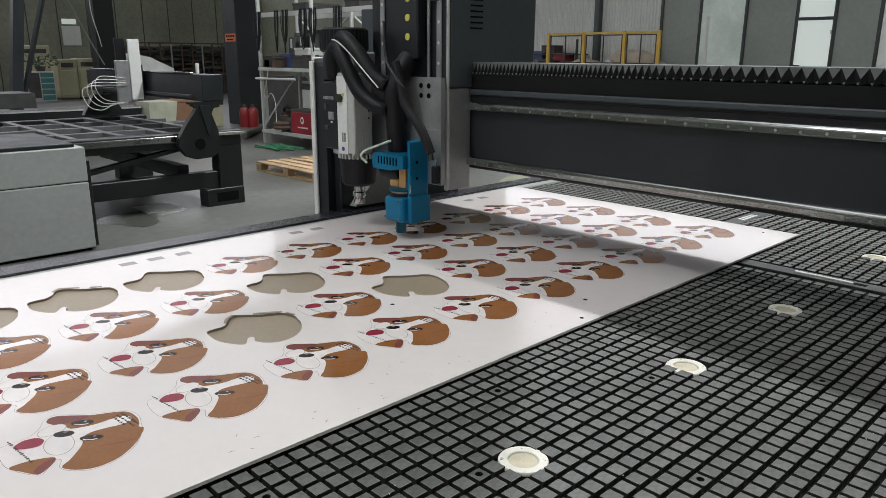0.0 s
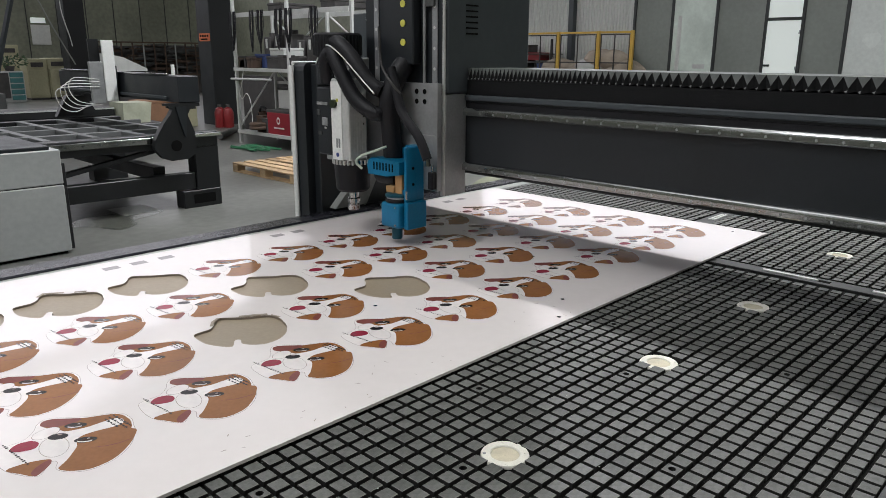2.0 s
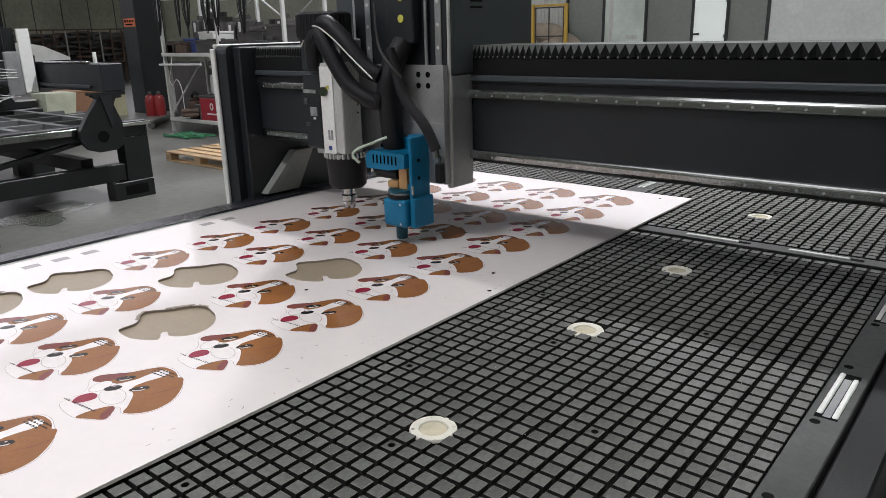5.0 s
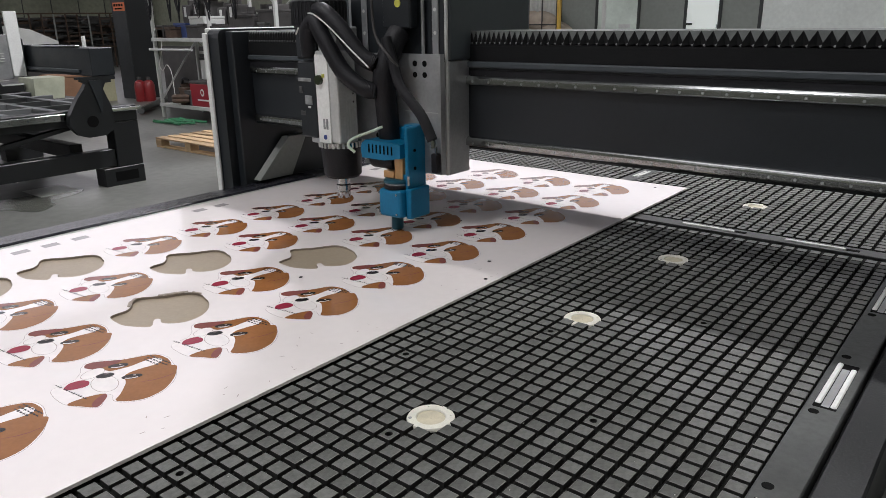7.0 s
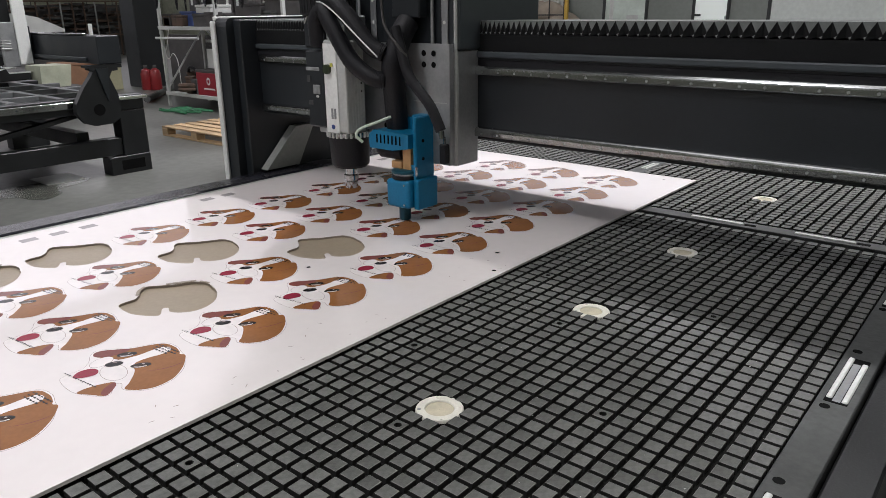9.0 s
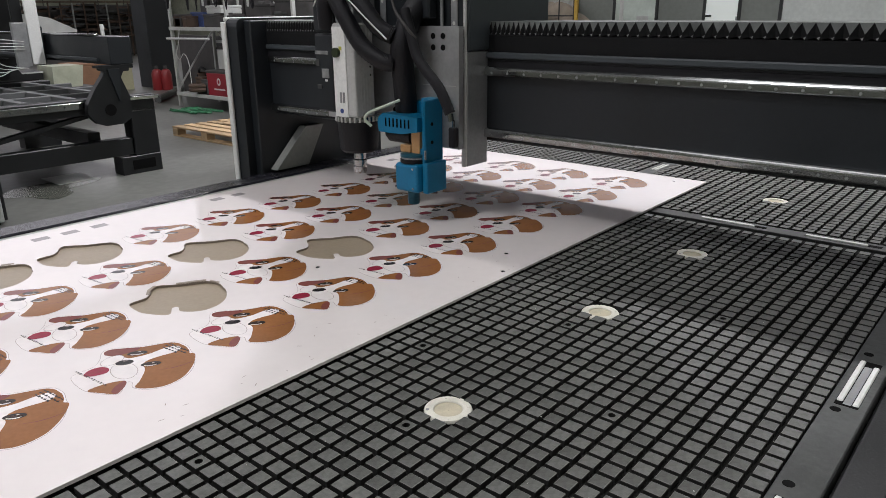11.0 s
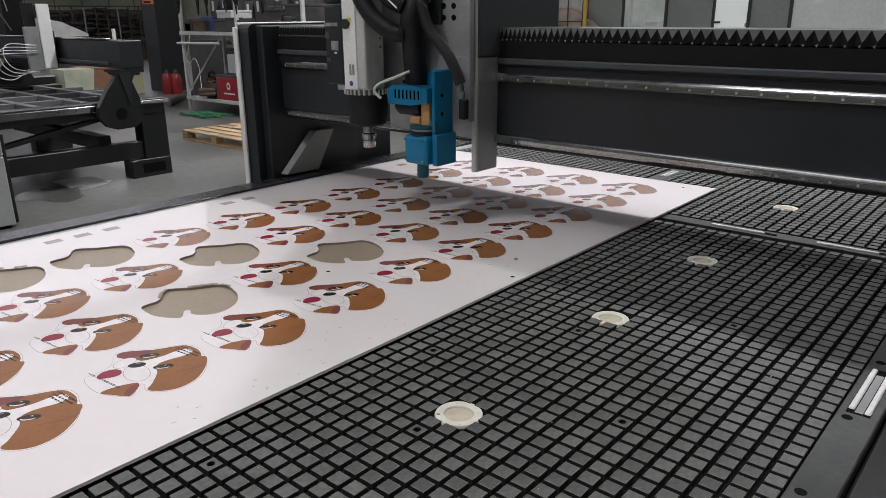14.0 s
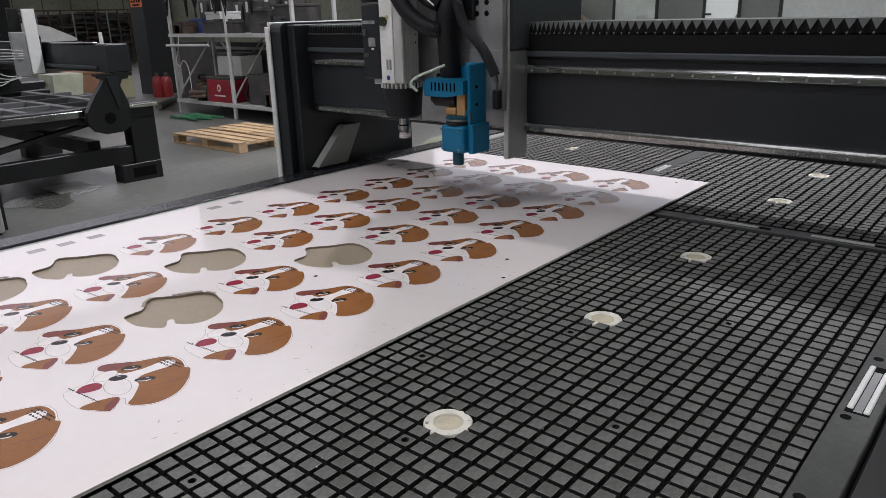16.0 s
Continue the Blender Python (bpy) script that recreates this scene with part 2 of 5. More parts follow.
def tube(points, r, n=10, per=8, ribs=0.0):
    """A bent hose through the points; ribs gives it a corrugated skin."""
    pts = spline(points, per)
    bm = bmesh.new()
    rings, up = [], Vector((0.3, 0.2, 0.9))
    for i, p in enumerate(pts):
        d = (pts[min(i + 1, len(pts) - 1)] - pts[max(i - 1, 0)]).normalized()
        a = d.cross(up).normalized()
        up = a.cross(d).normalized()
        rr = r * (1 + (ribs if i % 2 else -ribs))
        rings.append([bm.verts.new(p + rr * (math.cos(2 * math.pi * k / n) * a + math.sin(2 * math.pi * k / n) * up)) for k in range(n)])
    for a, b in zip(rings, rings[1:]):
        for k in range(n):
            bm.faces.new((a[k], a[(k + 1) % n], b[(k + 1) % n], b[k]))
    bm.faces.new(rings[0][::-1])
    bm.faces.new(rings[-1])
    return bm


def plate(outline, z0, z1, axis="z"):
    """A plate of the given outline, extruded along an axis between two values."""
    bm = bmesh.new()

    def put(u, v, w):
        return {"z": (u, v, w), "y": (u, w, v), "x": (w, u, v)}[axis]
    a = [bm.verts.new(put(u, v, z0)) for u, v in outline]
    b = [bm.verts.new(put(u, v, z1)) for u, v in outline]
    bm.faces.new(a)
    bm.faces.new(b)
    for i in range(len(outline)):
        j = (i + 1) % len(outline)
        bm.faces.new((a[i], a[j], b[j], b[i]))
    bmesh.ops.recalc_face_normals(bm, faces=bm.faces)
    return bm


def mesh_of(name, bm, material, smooth=False):
    bmesh.ops.recalc_face_normals(bm, faces=bm.faces)
    me = bpy.data.meshes.new(name)
    bm.to_mesh(me)
    bm.free()
    me.materials.append(material)
    if smooth:
        me.shade_smooth()
        me.set_sharp_from_angle(angle=radians(38))
    return me


def part(name, bm, material, parent=None, label="", smooth=False):
    """Links a bmesh as one mesh object, under a thing or a part where one is given."""
    ob = new(name, mesh_of(name, bm, material, smooth))
    if parent is not None:
        ob.parent = parent
    return tagged(ob, label) if label else ob


def thing(name, label, category, group="", at=(0, 0, 0)):
    ob = tagged(new(name), label, category, group)
    ob.location = at
    return ob


def structure(name, bm, material, label=""):
    return tagged(part(name, bm, material), label, "", "", "structure")


def bolt(parent, p, axis, r=0.006, h=0.004, material=None, name="bolt"):
    p, axis = Vector(p), Vector(axis)
    return part(name, cyl(p, p + axis * h, r, r * 0.9, 10), material or M_STEEL, parent)

# ---- hall ----


HX0, HX1, HY0, HY1, HZ = -9.0, 16.0, -9.0, 28.0, 12.0
structure("floor", box(HX0, HX1 + 3, HY0, HY1, -0.2, 0.0, 0), M_CONC, "grey polished concrete factory floor with faint stains")
structure("ceiling", box(HX0, HX1 + 3, HY0, HY1, HZ, HZ + 0.2, 0), M_CEIL)
for k, sx in enumerate((-5.0, -1.6)):
    structure("skylight_%d" % (k + 1), box(sx, sx + 3.2, -6.0, 9.0, HZ - 0.05, HZ - 0.01, 0), M_ROOFGLOW, "frosted skylight panel in the roof")


# Dimmer glowing panel, added where the board mirrors the far roof.
structure("skylight_3", box(-4.0, 14.0, 14.5, 27.9, HZ - 0.05, HZ - 0.01, 0), M_ROOFGLOWDIM, "long added glowing panel over the far bay, out of view")


def glow_band(name, along, fixed, lo, hi, z0, z1):
    """An added glowing band, out of view high on a wall, that lights the hall."""
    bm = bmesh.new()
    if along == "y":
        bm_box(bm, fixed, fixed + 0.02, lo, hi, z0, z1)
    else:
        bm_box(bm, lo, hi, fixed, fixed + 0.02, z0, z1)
    win = structure(name, bm, M_GLOW, "added glowing band high in the wall, out of view")
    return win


ZC0, ZC1 = 3.6, 11.2
structure("wall_north", box(HX0, HX1 + 3, HY1, HY1 + 0.2, 0, ZC0, 0), M_WALL)
structure("wall_north_top", box(HX0, HX1 + 3, HY1, HY1 + 0.2, ZC1, HZ, 0), M_WALL)
glow_band("window_1", "x", HY1, HX0, HX1 + 3, ZC0, ZC1)
YE = 14.0
structure("wall_east", box(HX1 + 0.1, HX1 + 0.3, YE, HY1, 0, HZ, 0), M_WALL)
structure("wall_east_low", box(HX1 + 0.1, HX1 + 0.3, HY0, YE, 0, 4.05, 0), M_WALL)
# Unseen wall band made dark so the board picks up no reflection from it.
structure("wall_east_mid", box(HX1 + 0.1, HX1 + 0.3, HY0, YE, 5.0, 8.2, 0), M_DARKBAND)
# Glowing band added to brighten the board's far end by reflection.
glow_band("window_7", "y", HX1 + 0.12, HY0, YE, 4.05, 5.0)
structure("wall_east_low_top", box(HX1 + 0.1, HX1 + 0.3, HY0, YE, ZC1, HZ, 0), M_WALL)
glow_band("window_2", "y", HX1 + 0.12, HY0, YE, 8.2, ZC1)
structure("wall_south", box(HX0, HX1 + 3, HY0 - 0.2, HY0, 0, HZ, 0), M_WALL)
structure("wall_west", box(HX0 - 0.2, HX0, HY0, HY1, 0, 4.2, 0), M_WALL)
structure("wall_west_top", box(HX0 - 0.2, HX0, HY0, HY1, 9.0, HZ, 0), M_WALL)
# Glowing west band added to brighten the gantry and tool fronts.
glow_band("window_6", "y", HX0 - 0.03, HY0, HY1, 4.2, 9.0)

# ---- vacuum table ----
P, PX, PY, ZT = 0.0318, 0.0309, 0.0318, 0.70
SHX0, SHX1, SHY0, SHY1 = -0.85, 1.785, 0.238, 1.450
PANEL = 1.342
TX0, TX1, TY0, TY1 = -0.80, 3.2, -0.457, 1.452

table = tagged(new("vacuum_table"), "long black machine table with a gridded vacuum bed", "machine table")
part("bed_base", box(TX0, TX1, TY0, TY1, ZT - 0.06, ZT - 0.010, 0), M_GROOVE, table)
for y0, y1, nm in ((-0.517, -0.460, "edge_plate"), (1.452, 1.505, "edge_plate")):
    part(nm, box(TX0, TX1, y0, y1, ZT - 0.03, ZT - 0.001, 0.002), M_EDGE if y0 < 0 else M_BRACE, table, "flat grey steel edge plate")
part("side_rail", box(TX0, TX1, 1.509, 1.600, ZT - 0.16, ZT + 0.004, 0.004), M_RAILB, table, "black box-section side rail")
part("side_rail", box(TX0, TX1, -0.580, -0.521, ZT - 0.16, ZT - 0.010, 0.004), M_BLACK2, table)
part("bed_frame", box(TX0, TX1, -0.57, 1.59, ZT - 0.26, ZT - 0.165, 0.004), M_BLACK2, table)
part("foot_ledge", box(TX0, TX1, -0.665, -0.625, ZT - 0.20, ZT - 0.17, 0.003), M_EDGE, table)
part("lower_ledge", box(TX0, TX1, -0.625, -0.58, ZT - 0.30, ZT - 0.24, 0.003), M_BLACK2, table)
for lx in (-0.6, 0.6, 1.8, 3.0):
    for ly in (-0.5, 1.5):
        part("leg", box(lx - 0.06, lx + 0.06, ly - 0.06, ly + 0.06, 0, ZT - 0.26, 0.004), M_BLACK2, table)
# joint strips between the bed panels, with their pale slot bars
part("joint_strip", box(PANEL + 0.004, PANEL + 0.058, TY0 + 0.002, TY1 - 0.002, ZT - 0.010, ZT - 0.002, 0.001), M_EDGE, table)
part("joint_strip", box(PANEL + 0.060, TX1, 0.462, 0.520, ZT - 0.010, ZT - 0.002, 0.001), M_EDGE, table)
for y0, y1 in ((-0.057, 0.092), (-0.341, -0.193)):
    part("slot_bar", box(PANEL + 0.024, PANEL + 0.037, y0, y1, ZT - 0.006, ZT + 0.001, 0.001), M_WHITEP, table)
    part("slot_end", box(PANEL + 0.022, PANEL + 0.040, y0 - 0.034, y0 - 0.002, ZT - 0.006, ZT - 0.0012, 0.001), M_HOLE, table)
part("slot_bar", box(1.90, 2.02, 0.474, 0.484, ZT - 0.006, ZT + 0.001, 0.001), M_WHITEP, table)
part("slot_bar", box(1.90, 2.02, 0.490, 0.498, ZT - 0.006, ZT + 0.001, 0.001), M_WHITEP, table)
# clamp slots in the edge plate: a black block as the pocket's shade, two bright bars
for cx in (0.474, 0.0, -0.474, 0.95, 1.42):
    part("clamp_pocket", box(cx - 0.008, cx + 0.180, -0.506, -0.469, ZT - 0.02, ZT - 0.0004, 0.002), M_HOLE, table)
    part("clamp_bar", box(cx + 0.006, cx + 0.176, -0.4805, -0.4715, ZT - 0.01, ZT + 0.002, 0.002), M_WHITEP, table, "bright clamp bar")
    part("clamp_bar", box(cx, cx + 0.160, -0.504, -0.495, ZT - 0.01, ZT + 0.002, 0.002), M_WHITEP, table)
    part("clamp_channel", box(cx - 0.002, cx + 0.156, -0.4945, -0.4812, ZT - 0.012, ZT - 0.0002, 0.001), M_ALU, table)
    for hx in (cx - 0.024, cx + 0.212):
        part("screw_hole", cyl((hx, -0.477, ZT - 0.004), (hx, -0.477, ZT - 0.0006), 0.008, n=16), M_HOLE, table)

FLANGES = [(0.078, -0.016), (0.562, -0.016), (1.036, -0.016), (1.703, -0.017), (2.150, -0.022), (2.146, 0.988)]


def flange(x, y):
    f = tagged(new("vacuum_port"), "white plastic vacuum port set into the black bed", "vacuum port", "vacuum ports in the bed")
    f.location = (x, y, ZT)
    part("rim", lathe([(0.0225, -0.012), (0.0225, -0.0035), (0.024, -0.0018), (0.0365, -0.0018), (0.0378, -0.004), (0.0378, -0.007)], 36), M_FLANGE, f, smooth=True)
    part("bore", lathe([(0.0005, -0.0055), (0.0224, -0.0045)], 28), M_BORE, f, "dusty beige bottom of the bore")
    for k in range(4):
        a = radians(45 + 90 * k)
        u, v = math.cos(a), math.sin(a)
        part("screw", cyl((0.032 * u, 0.032 * v, -0.0025), (0.032 * u, 0.032 * v, -0.0010), 0.0028, n=10), M_ALUD if k == 1 else M_FLANGE, f)
    return f


port = flange(*FLANGES[0])
for fx, fy in FLANGES[1:]:
    copy_thing(port, pose(fx, fy, ZT))


def pad_mesh(name, h, hole):
    """One raised square of the bed with eased edges; hole: a screw hole through it."""
    bm = bmesh.new()
    w, c = P * 0.370, 0.0036
    lower = [(-w, -w), (w, -w), (w, w), (-w, w)]
    a = [bm.verts.new((x, y, -h)) for x, y in lower]
    b = [bm.verts.new((x, y, -0.0007)) for x, y in lower]
    q, o = w - c, w - 0.0011
    ring = [(-o, -q), (-q, -o), (q, -o), (o, -q), (o, q), (q, o), (-q, o), (-o, q)]
    t = [bm.verts.new((x, y, 0)) for x, y in ring]
    for i in range(4):
        j = (i + 1) % 4
        bm.faces.new((a[i], a[j], b[j], b[i]))
        bm.faces.new((b[i], b[j], t[(2 * i + 2) % 8], t[2 * i + 1]))
        bm.faces.new((b[i], t[2 * i + 1], t[2 * i]))
    if hole:
        inner = [bm.verts.new((0.0062 * math.cos(2 * math.pi * (k - 2.5) / 8), 0.0062 * math.sin(2 * math.pi * (k - 2.5) / 8), 0)) for k in range(8)]
        deep = [bm.verts.new((v.co.x, v.co.y, -h)) for v in inner]
        for k in range(8):
            bm.faces.new((t[k], t[(k + 1) % 8], inner[(k + 1) % 8], inner[k]))
            bm.faces.new((inner[k], inner[(k + 1) % 8], deep[(k + 1) % 8], deep[k]))
    else:
        bm.faces.new(t)
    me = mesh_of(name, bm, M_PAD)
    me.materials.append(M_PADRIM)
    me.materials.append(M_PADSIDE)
    # tops, pale rims, then sides with their shade in the colour
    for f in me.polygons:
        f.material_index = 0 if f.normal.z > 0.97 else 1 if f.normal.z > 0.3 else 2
    return me


HOLES = {(0, 0), (7, 5), (7, -7), (15, 0), (22, -7), (-8, 5), (22, 5), (-7, -7), (37, -7)}


def pad_places():
    for i in range(-26, 104):
        x = i * PX if i <= 42 else PANEL + 0.060 + PX * 0.55 + (i - 43) * PX
        for j in range(-14, 46):
            y = j * PY
            if y < TY0 + 0.008 or y > TY1 - 0.012:
                continue
            if x > PANEL and 0.45 < y < 0.532:
                continue
            if SHX0 < x < SHX1 - 0.03 and y > SHY0 + 0.02:
                continue
            if any(math.hypot(x - fx, y - fy) < 0.031 for fx, fy in FLANGES):
                continue
            yield i, j, x, y


# ---- printed board on the bed ----
ZS = ZT + 0.0085
NX, NY, DX, DY = -0.392, 0.506, 0.2195, 0.229
ROWS_DOG = range(-1, 10)
CUT_OUT = {(1, 3), (2, 3), (3, 2), (4, 1), (2, 1), (0, 3)}


def outline(points, scale=0.001, per=6):
    return [(v.x, v.y) for v in spline([(x * scale, y * scale, 0) for x, y in points], per, True)]


SILHOUETTE = outline([(-12, 62), (8, 71), (50, 37), (96, 10), (104, -22), (97, -50), (90, -72), (66, -108), (34, -130), (0, -134), (-24, -120), (-36, -98), (-28, -78), (-38, -72), (-62, -98), (-88, -56), (-92, -22), (-86, 14), (-70, 22), (-44, 24), (-24, 42)])

sheet = tagged(new("printed_board"), "glossy white board printed with brown dog heads, some cut out", "printed board")


def board_mesh():
    bm = bmesh.new()
    loops = [[(SHX0, SHY0), (SHX1, SHY0), (SHX1, SHY1), (SHX0, SHY1)]]
    for i, j in sorted(CUT_OUT):
        loops.append([(NX + DX * i + u, NY + DY * j + v) for u, v in SILHOUETTE])
    edges = []
    for lp in loops:
        vs = [bm.verts.new((x, y, ZS)) for x, y in lp]
        edges += [bm.edges.new((vs[k], vs[(k + 1) % len(vs)])) for k in range(len(vs))]
    bmesh.ops.triangle_fill(bm, use_beauty=True, use_dissolve=False, edges=edges)
    ext = bmesh.ops.extrude_face_region(bm, geom=bm.faces[:])
    for v in [g for g in ext["geom"] if isinstance(g, bmesh.types.BMVert)]:
        v.co.z = ZT + 0.0030
    bm.normal_update()
    for f in bm.faces:
        c = f.calc_center_median()
        if abs(f.normal.z) < 0.5 and SHX0 + 0.004 < c.x < SHX1 - 0.004 and SHY0 + 0.004 < c.y < SHY1 - 0.004:
            f.material_index = 1
    return bm


board = part("board", board_mesh(), M_SHEET, sheet)
board.data.materials.append(M_SHEETED)
# thin offcuts still clinging to the far rims of three cut-outs
for i, j, pts in ((1, 3, ((-14, 58), (4, 76), (40, 52), (44, 58), (2, 84), (-20, 64))), (2, 1, ((40, 46), (70, 26), (96, 14), (99, 20), (74, 36), (44, 52))), (2, 1, ((-30, 36), (-14, 56), (6, 70), (2, 75), (-20, 61), (-35, 40))), (1, 3, ((60, 36), (84, 24), (88, 30), (64, 44))), (2, 1, ((98, 4), (106, -20), (110, -18), (103, 8)))):
    part("offcut", plate([(NX + DX * i + u * 0.001, NY + DY * j + v * 0.001) for u, v in pts], ZT + 0.006, ZS + 0.0012), M_SHEETED, sheet, "thin brown offcut at the rim of a cut-out")
part("backing_mat", box(SHX0 + 0.01, SHX1 - 0.012, SHY0 + 0.012, SHY1 - 0.005, ZT + 0.0004, ZT + 0.0028, 0), M_MAT, sheet, "greige mat seen through the cut-outs")


def flat(points, z, per=6, raw=False):
    """A printed patch: a face of the given outline at height z."""
    bm = bmesh.new()
    pts = points if raw else outline(points, per=per)
    bm.faces.new([bm.verts.new((x, y, z)) for x, y in pts])
    bmesh.ops.triangulate(bm, faces=bm.faces[:])
    return bm


def ellipse(cx, cy, a, b, turn, n=20):
    c, s = math.cos(radians(turn)), math.sin(radians(turn))
    return [((cx + a * math.cos(t) * c - b * math.sin(t) * s) * 0.001, (cy + a * math.cos(t) * s + b * math.sin(t) * c) * 0.001) for t in (2 * math.pi * k / n for k in range(n))]


def grown(pts, by):
    cx, cy = sum(p[0] for p in pts) / len(pts), sum(p[1] for p in pts) / len(pts)
    out = []
    n = len(pts)
    area = sum(pts[i][0] * pts[(i + 1) % n][1] - pts[(i + 1) % n][0] * pts[i][1] for i in range(n))
    s = 1 if area > 0 else -1
    for i in range(n):
        (ax, ay), (bx, by_) = pts[i - 1], pts[(i + 1) % n]
        d = math.hypot(bx - ax, by_ - ay) or 1
        out.append((pts[i][0] + s * by * (by_ - ay) / d, pts[i][1] - s * by * (bx - ax) / d))
    return out


def dog_print():
    d = tagged(new("dog_print"), "flat print of a brown and white dog head, kiss-cut outline", "print", "dog heads printed on the board")
    e = 0.0001
    muzzle_a = ellipse(-12, 22, 21, 15, 15)
    muzzle_b = ellipse(-17, -30, 33, 20, 78)
    part("cut_line", flat(grown(SILHOUETTE, 0.0008), e, raw=True), M_LINE, d)
    part("face", flat(SILHOUETTE, 2 * e, raw=True), M_WPRINT, d)
    part("head_patch", flat([(-10, 56), (6, 67), (48, 34), (93, 9), (101, -22), (96, -46), (91, -56), (95, -66), (84, -84), (64, -107), (34, -128), (1, -132), (-22, -119), (-34, -99), (-18, -84), (6, -56), (12, -38), (6, -24), (12, 0), (6, 22), (-2, 34)], 3 * e), M_BROWN, d, "brown head and ears")
    part("ear_shade", flat([(-10, 56), (6, 67), (34, 46), (46, 33), (34, 27), (16, 30), (2, 34)], 4 * e), M_MAROON, d, "maroon tip of the ear")
    part("blaze", flat([(0, 12), (18, 4), (42, -3), (66, -3), (84, -5), (92, -12), (93, -22), (86, -31), (70, -31), (48, -26), (28, -25), (8, -34), (0, -24)], 4 * e), M_WPRINT, d, "white blaze between the eyes")
    part("collar", flat([(-89, -50), (-60, -50), (-33, -64), (-44, -80), (-63, -96), (-78, -74)], 3 * e, 4), M_BROWN, d)
    part("collar_shade", flat([(-34, -64), (-38, -78), (-62, -97), (-66, -84), (-52, -70)], 4 * e, 4), M_MAROON, d)
    for pts in (muzzle_a, muzzle_b):
        part("muzzle_line", flat(grown(pts, 0.0010), 5 * e, raw=True), M_LINE, d)
    for pts in (muzzle_a, muzzle_b):
        part("muzzle", flat(pts, 6 * e, raw=True), M_WPRINT, d)
    part("tongue", flat([(-70, 4), (-55, 17), (-36, 13), (-30, -2), (-40, -15), (-60, -9)], 7 * e), M_RED, d, "dark red tongue")
    part("tongue_line", flat([(p[0] * 0.001, p[1] * 0.001) for p in ((-66, 3), (-36, 0), (-36, -1), (-66, 2))], 8 * e, raw=True), M_MAROON, d)
    part("nose", flat(ellipse(-2, -2, 15, 10, -35), 7 * e, raw=True), M_INK, d)
    part("nose_glint", flat(ellipse(2, 2, 4, 1.8, -35), 8 * e, raw=True), M_LINE, d)
    for cx, cy, turn in ((31, 16, -35), (25, -42, -35)):
        part("eye_ring", flat(ellipse(cx, cy, 17, 9.0, turn), 5 * e, raw=True), M_INK, d)
        part("eye_white", flat(ellipse(cx - 2.2, cy - 2.6, 11, 4.6, turn), 6 * e, raw=True), M_WPRINT, d)
        part("pupil", flat(ellipse(cx - 0.4, cy - 0.4, 11.5, 4.6, turn), 7 * e, raw=True), M_IRIS, d, "dark brown iris")
        part("eye_glint", flat(ellipse(cx + 5, cy + 1, 2.4, 1.2, turn), 8 * e, raw=True), M_WPRINT, d)
    part("ear_crease", flat([(20, -70), (40, -82), (62, -88), (80, -88), (62, -89.8), (40, -83.8)], 4 * e, 3), M_MAROON, d)
    # lettering that cannot be read: rows of thin bars across the crown, one along the chin
    for row in range(3):
        for k in range(7 if row < 2 else 5):
            u, v = 88 - 7.5 * row + k * 0.9, 8 - row * 2.5 - k * 8.4
            w = 1.0 + 0.5 * ((k * 5 + row * 3) % 3)
            part("print_bar", flat([(p[0] * 0.001, p[1] * 0.001) for p in ((u - w, v), (u + w, v + 0.6), (u + w, v - 5.4), (u - w, v - 6.2))], 5 * e, raw=True), M_INK, d)
            if (k + row) % 2:
                part("print_bar", flat([(p[0] * 0.001, p[1] * 0.001) for p in ((u - 3, v - 1.2), (u + 3, v - 0.8), (u + 3, v - 2.2), (u - 3, v - 2.6))], 5 * e, raw=True), M_INK, d)
    for k in range(14):
        if k == 3:
            continue
        u, v = -71 + 0.75 * k, 30 - k * 6.4
        w = 1.0 + 0.6 * (k % 3)
        part("print_bar", flat([(p[0] * 0.001, p[1] * 0.001) for p in ((u - w, v), (u + w, v + 0.6), (u + w, v - 2.9), (u - w, v - 3.5))], 8 * e, raw=True), M_INK, d)
    return d


first = dog_print()
first.location = (NX, NY, ZS)
for i in ROWS_DOG:
    for j in range(4):
        if (i, j) not in CUT_OUT and (i, j) != (0, 0):
            copy_thing(first, pose(NX + DX * i, NY + DY * j, ZS))
# small grey register squares along the far margin
for sx in (0.04, 0.118, 0.20, 0.585, 0.665, 1.40, 1.48):
    part("register_square", flat([(sx - 0.022, 1.364), (sx + 0.022, 1.364), (sx + 0.022, 1.396), (sx - 0.022, 1.396)], ZS + 0.0003, raw=True), M_GREYSQ, sheet)
for sx, sy in ((0.61, 0.262), (1.725, 0.33), (0.98, 0.62), (0.72, 0.33), (1.12, 0.85), (0.36, 0.62)):
    part("register_dot", flat([(x + sx, y + sy) for x, y in ellipse(0, 0, 5, 5, 0, 12)], ZS + 0.0003, raw=True), M_INK, sheet)
random.seed(4)
for k in range(26):
    sx, sy = random.uniform(-0.25, 0.75), random.uniform(0.25, 0.36)
    a, l = random.uniform(0, 3.1), random.uniform(0.002, 0.006)
    part("scuff", flat([(x + sx, y + sy) for x, y in ellipse(0, 0, l * 1000, 0.8, math.degrees(a), 8)], ZS + 0.0003, raw=True), M_LINE, sheet)

# ---- gantry ----
XG, YG0, YG1 = 1.0, -0.95, 1.60
gantry = thing("cnc_gantry", "black bridge gantry with steel rails and pleated bellows", "gantry")
part("beam", box(XG, XG + 0.40, YG0, YG1, 0.925, 1.165, 0.004), M_BLACK, gantry, "black powder-coated bridge beam")
part("top_ledge", box(XG - 0.012, XG + 0.03, YG0, YG1, 1.155, 1.1715, 0.003), M_COVER, gantry)
part("rail_shadow_gap", box(XG - 0.004, XG + 0.01, YG0, YG1, 1.128, 1.149, 0.001), M_RUB, gantry)


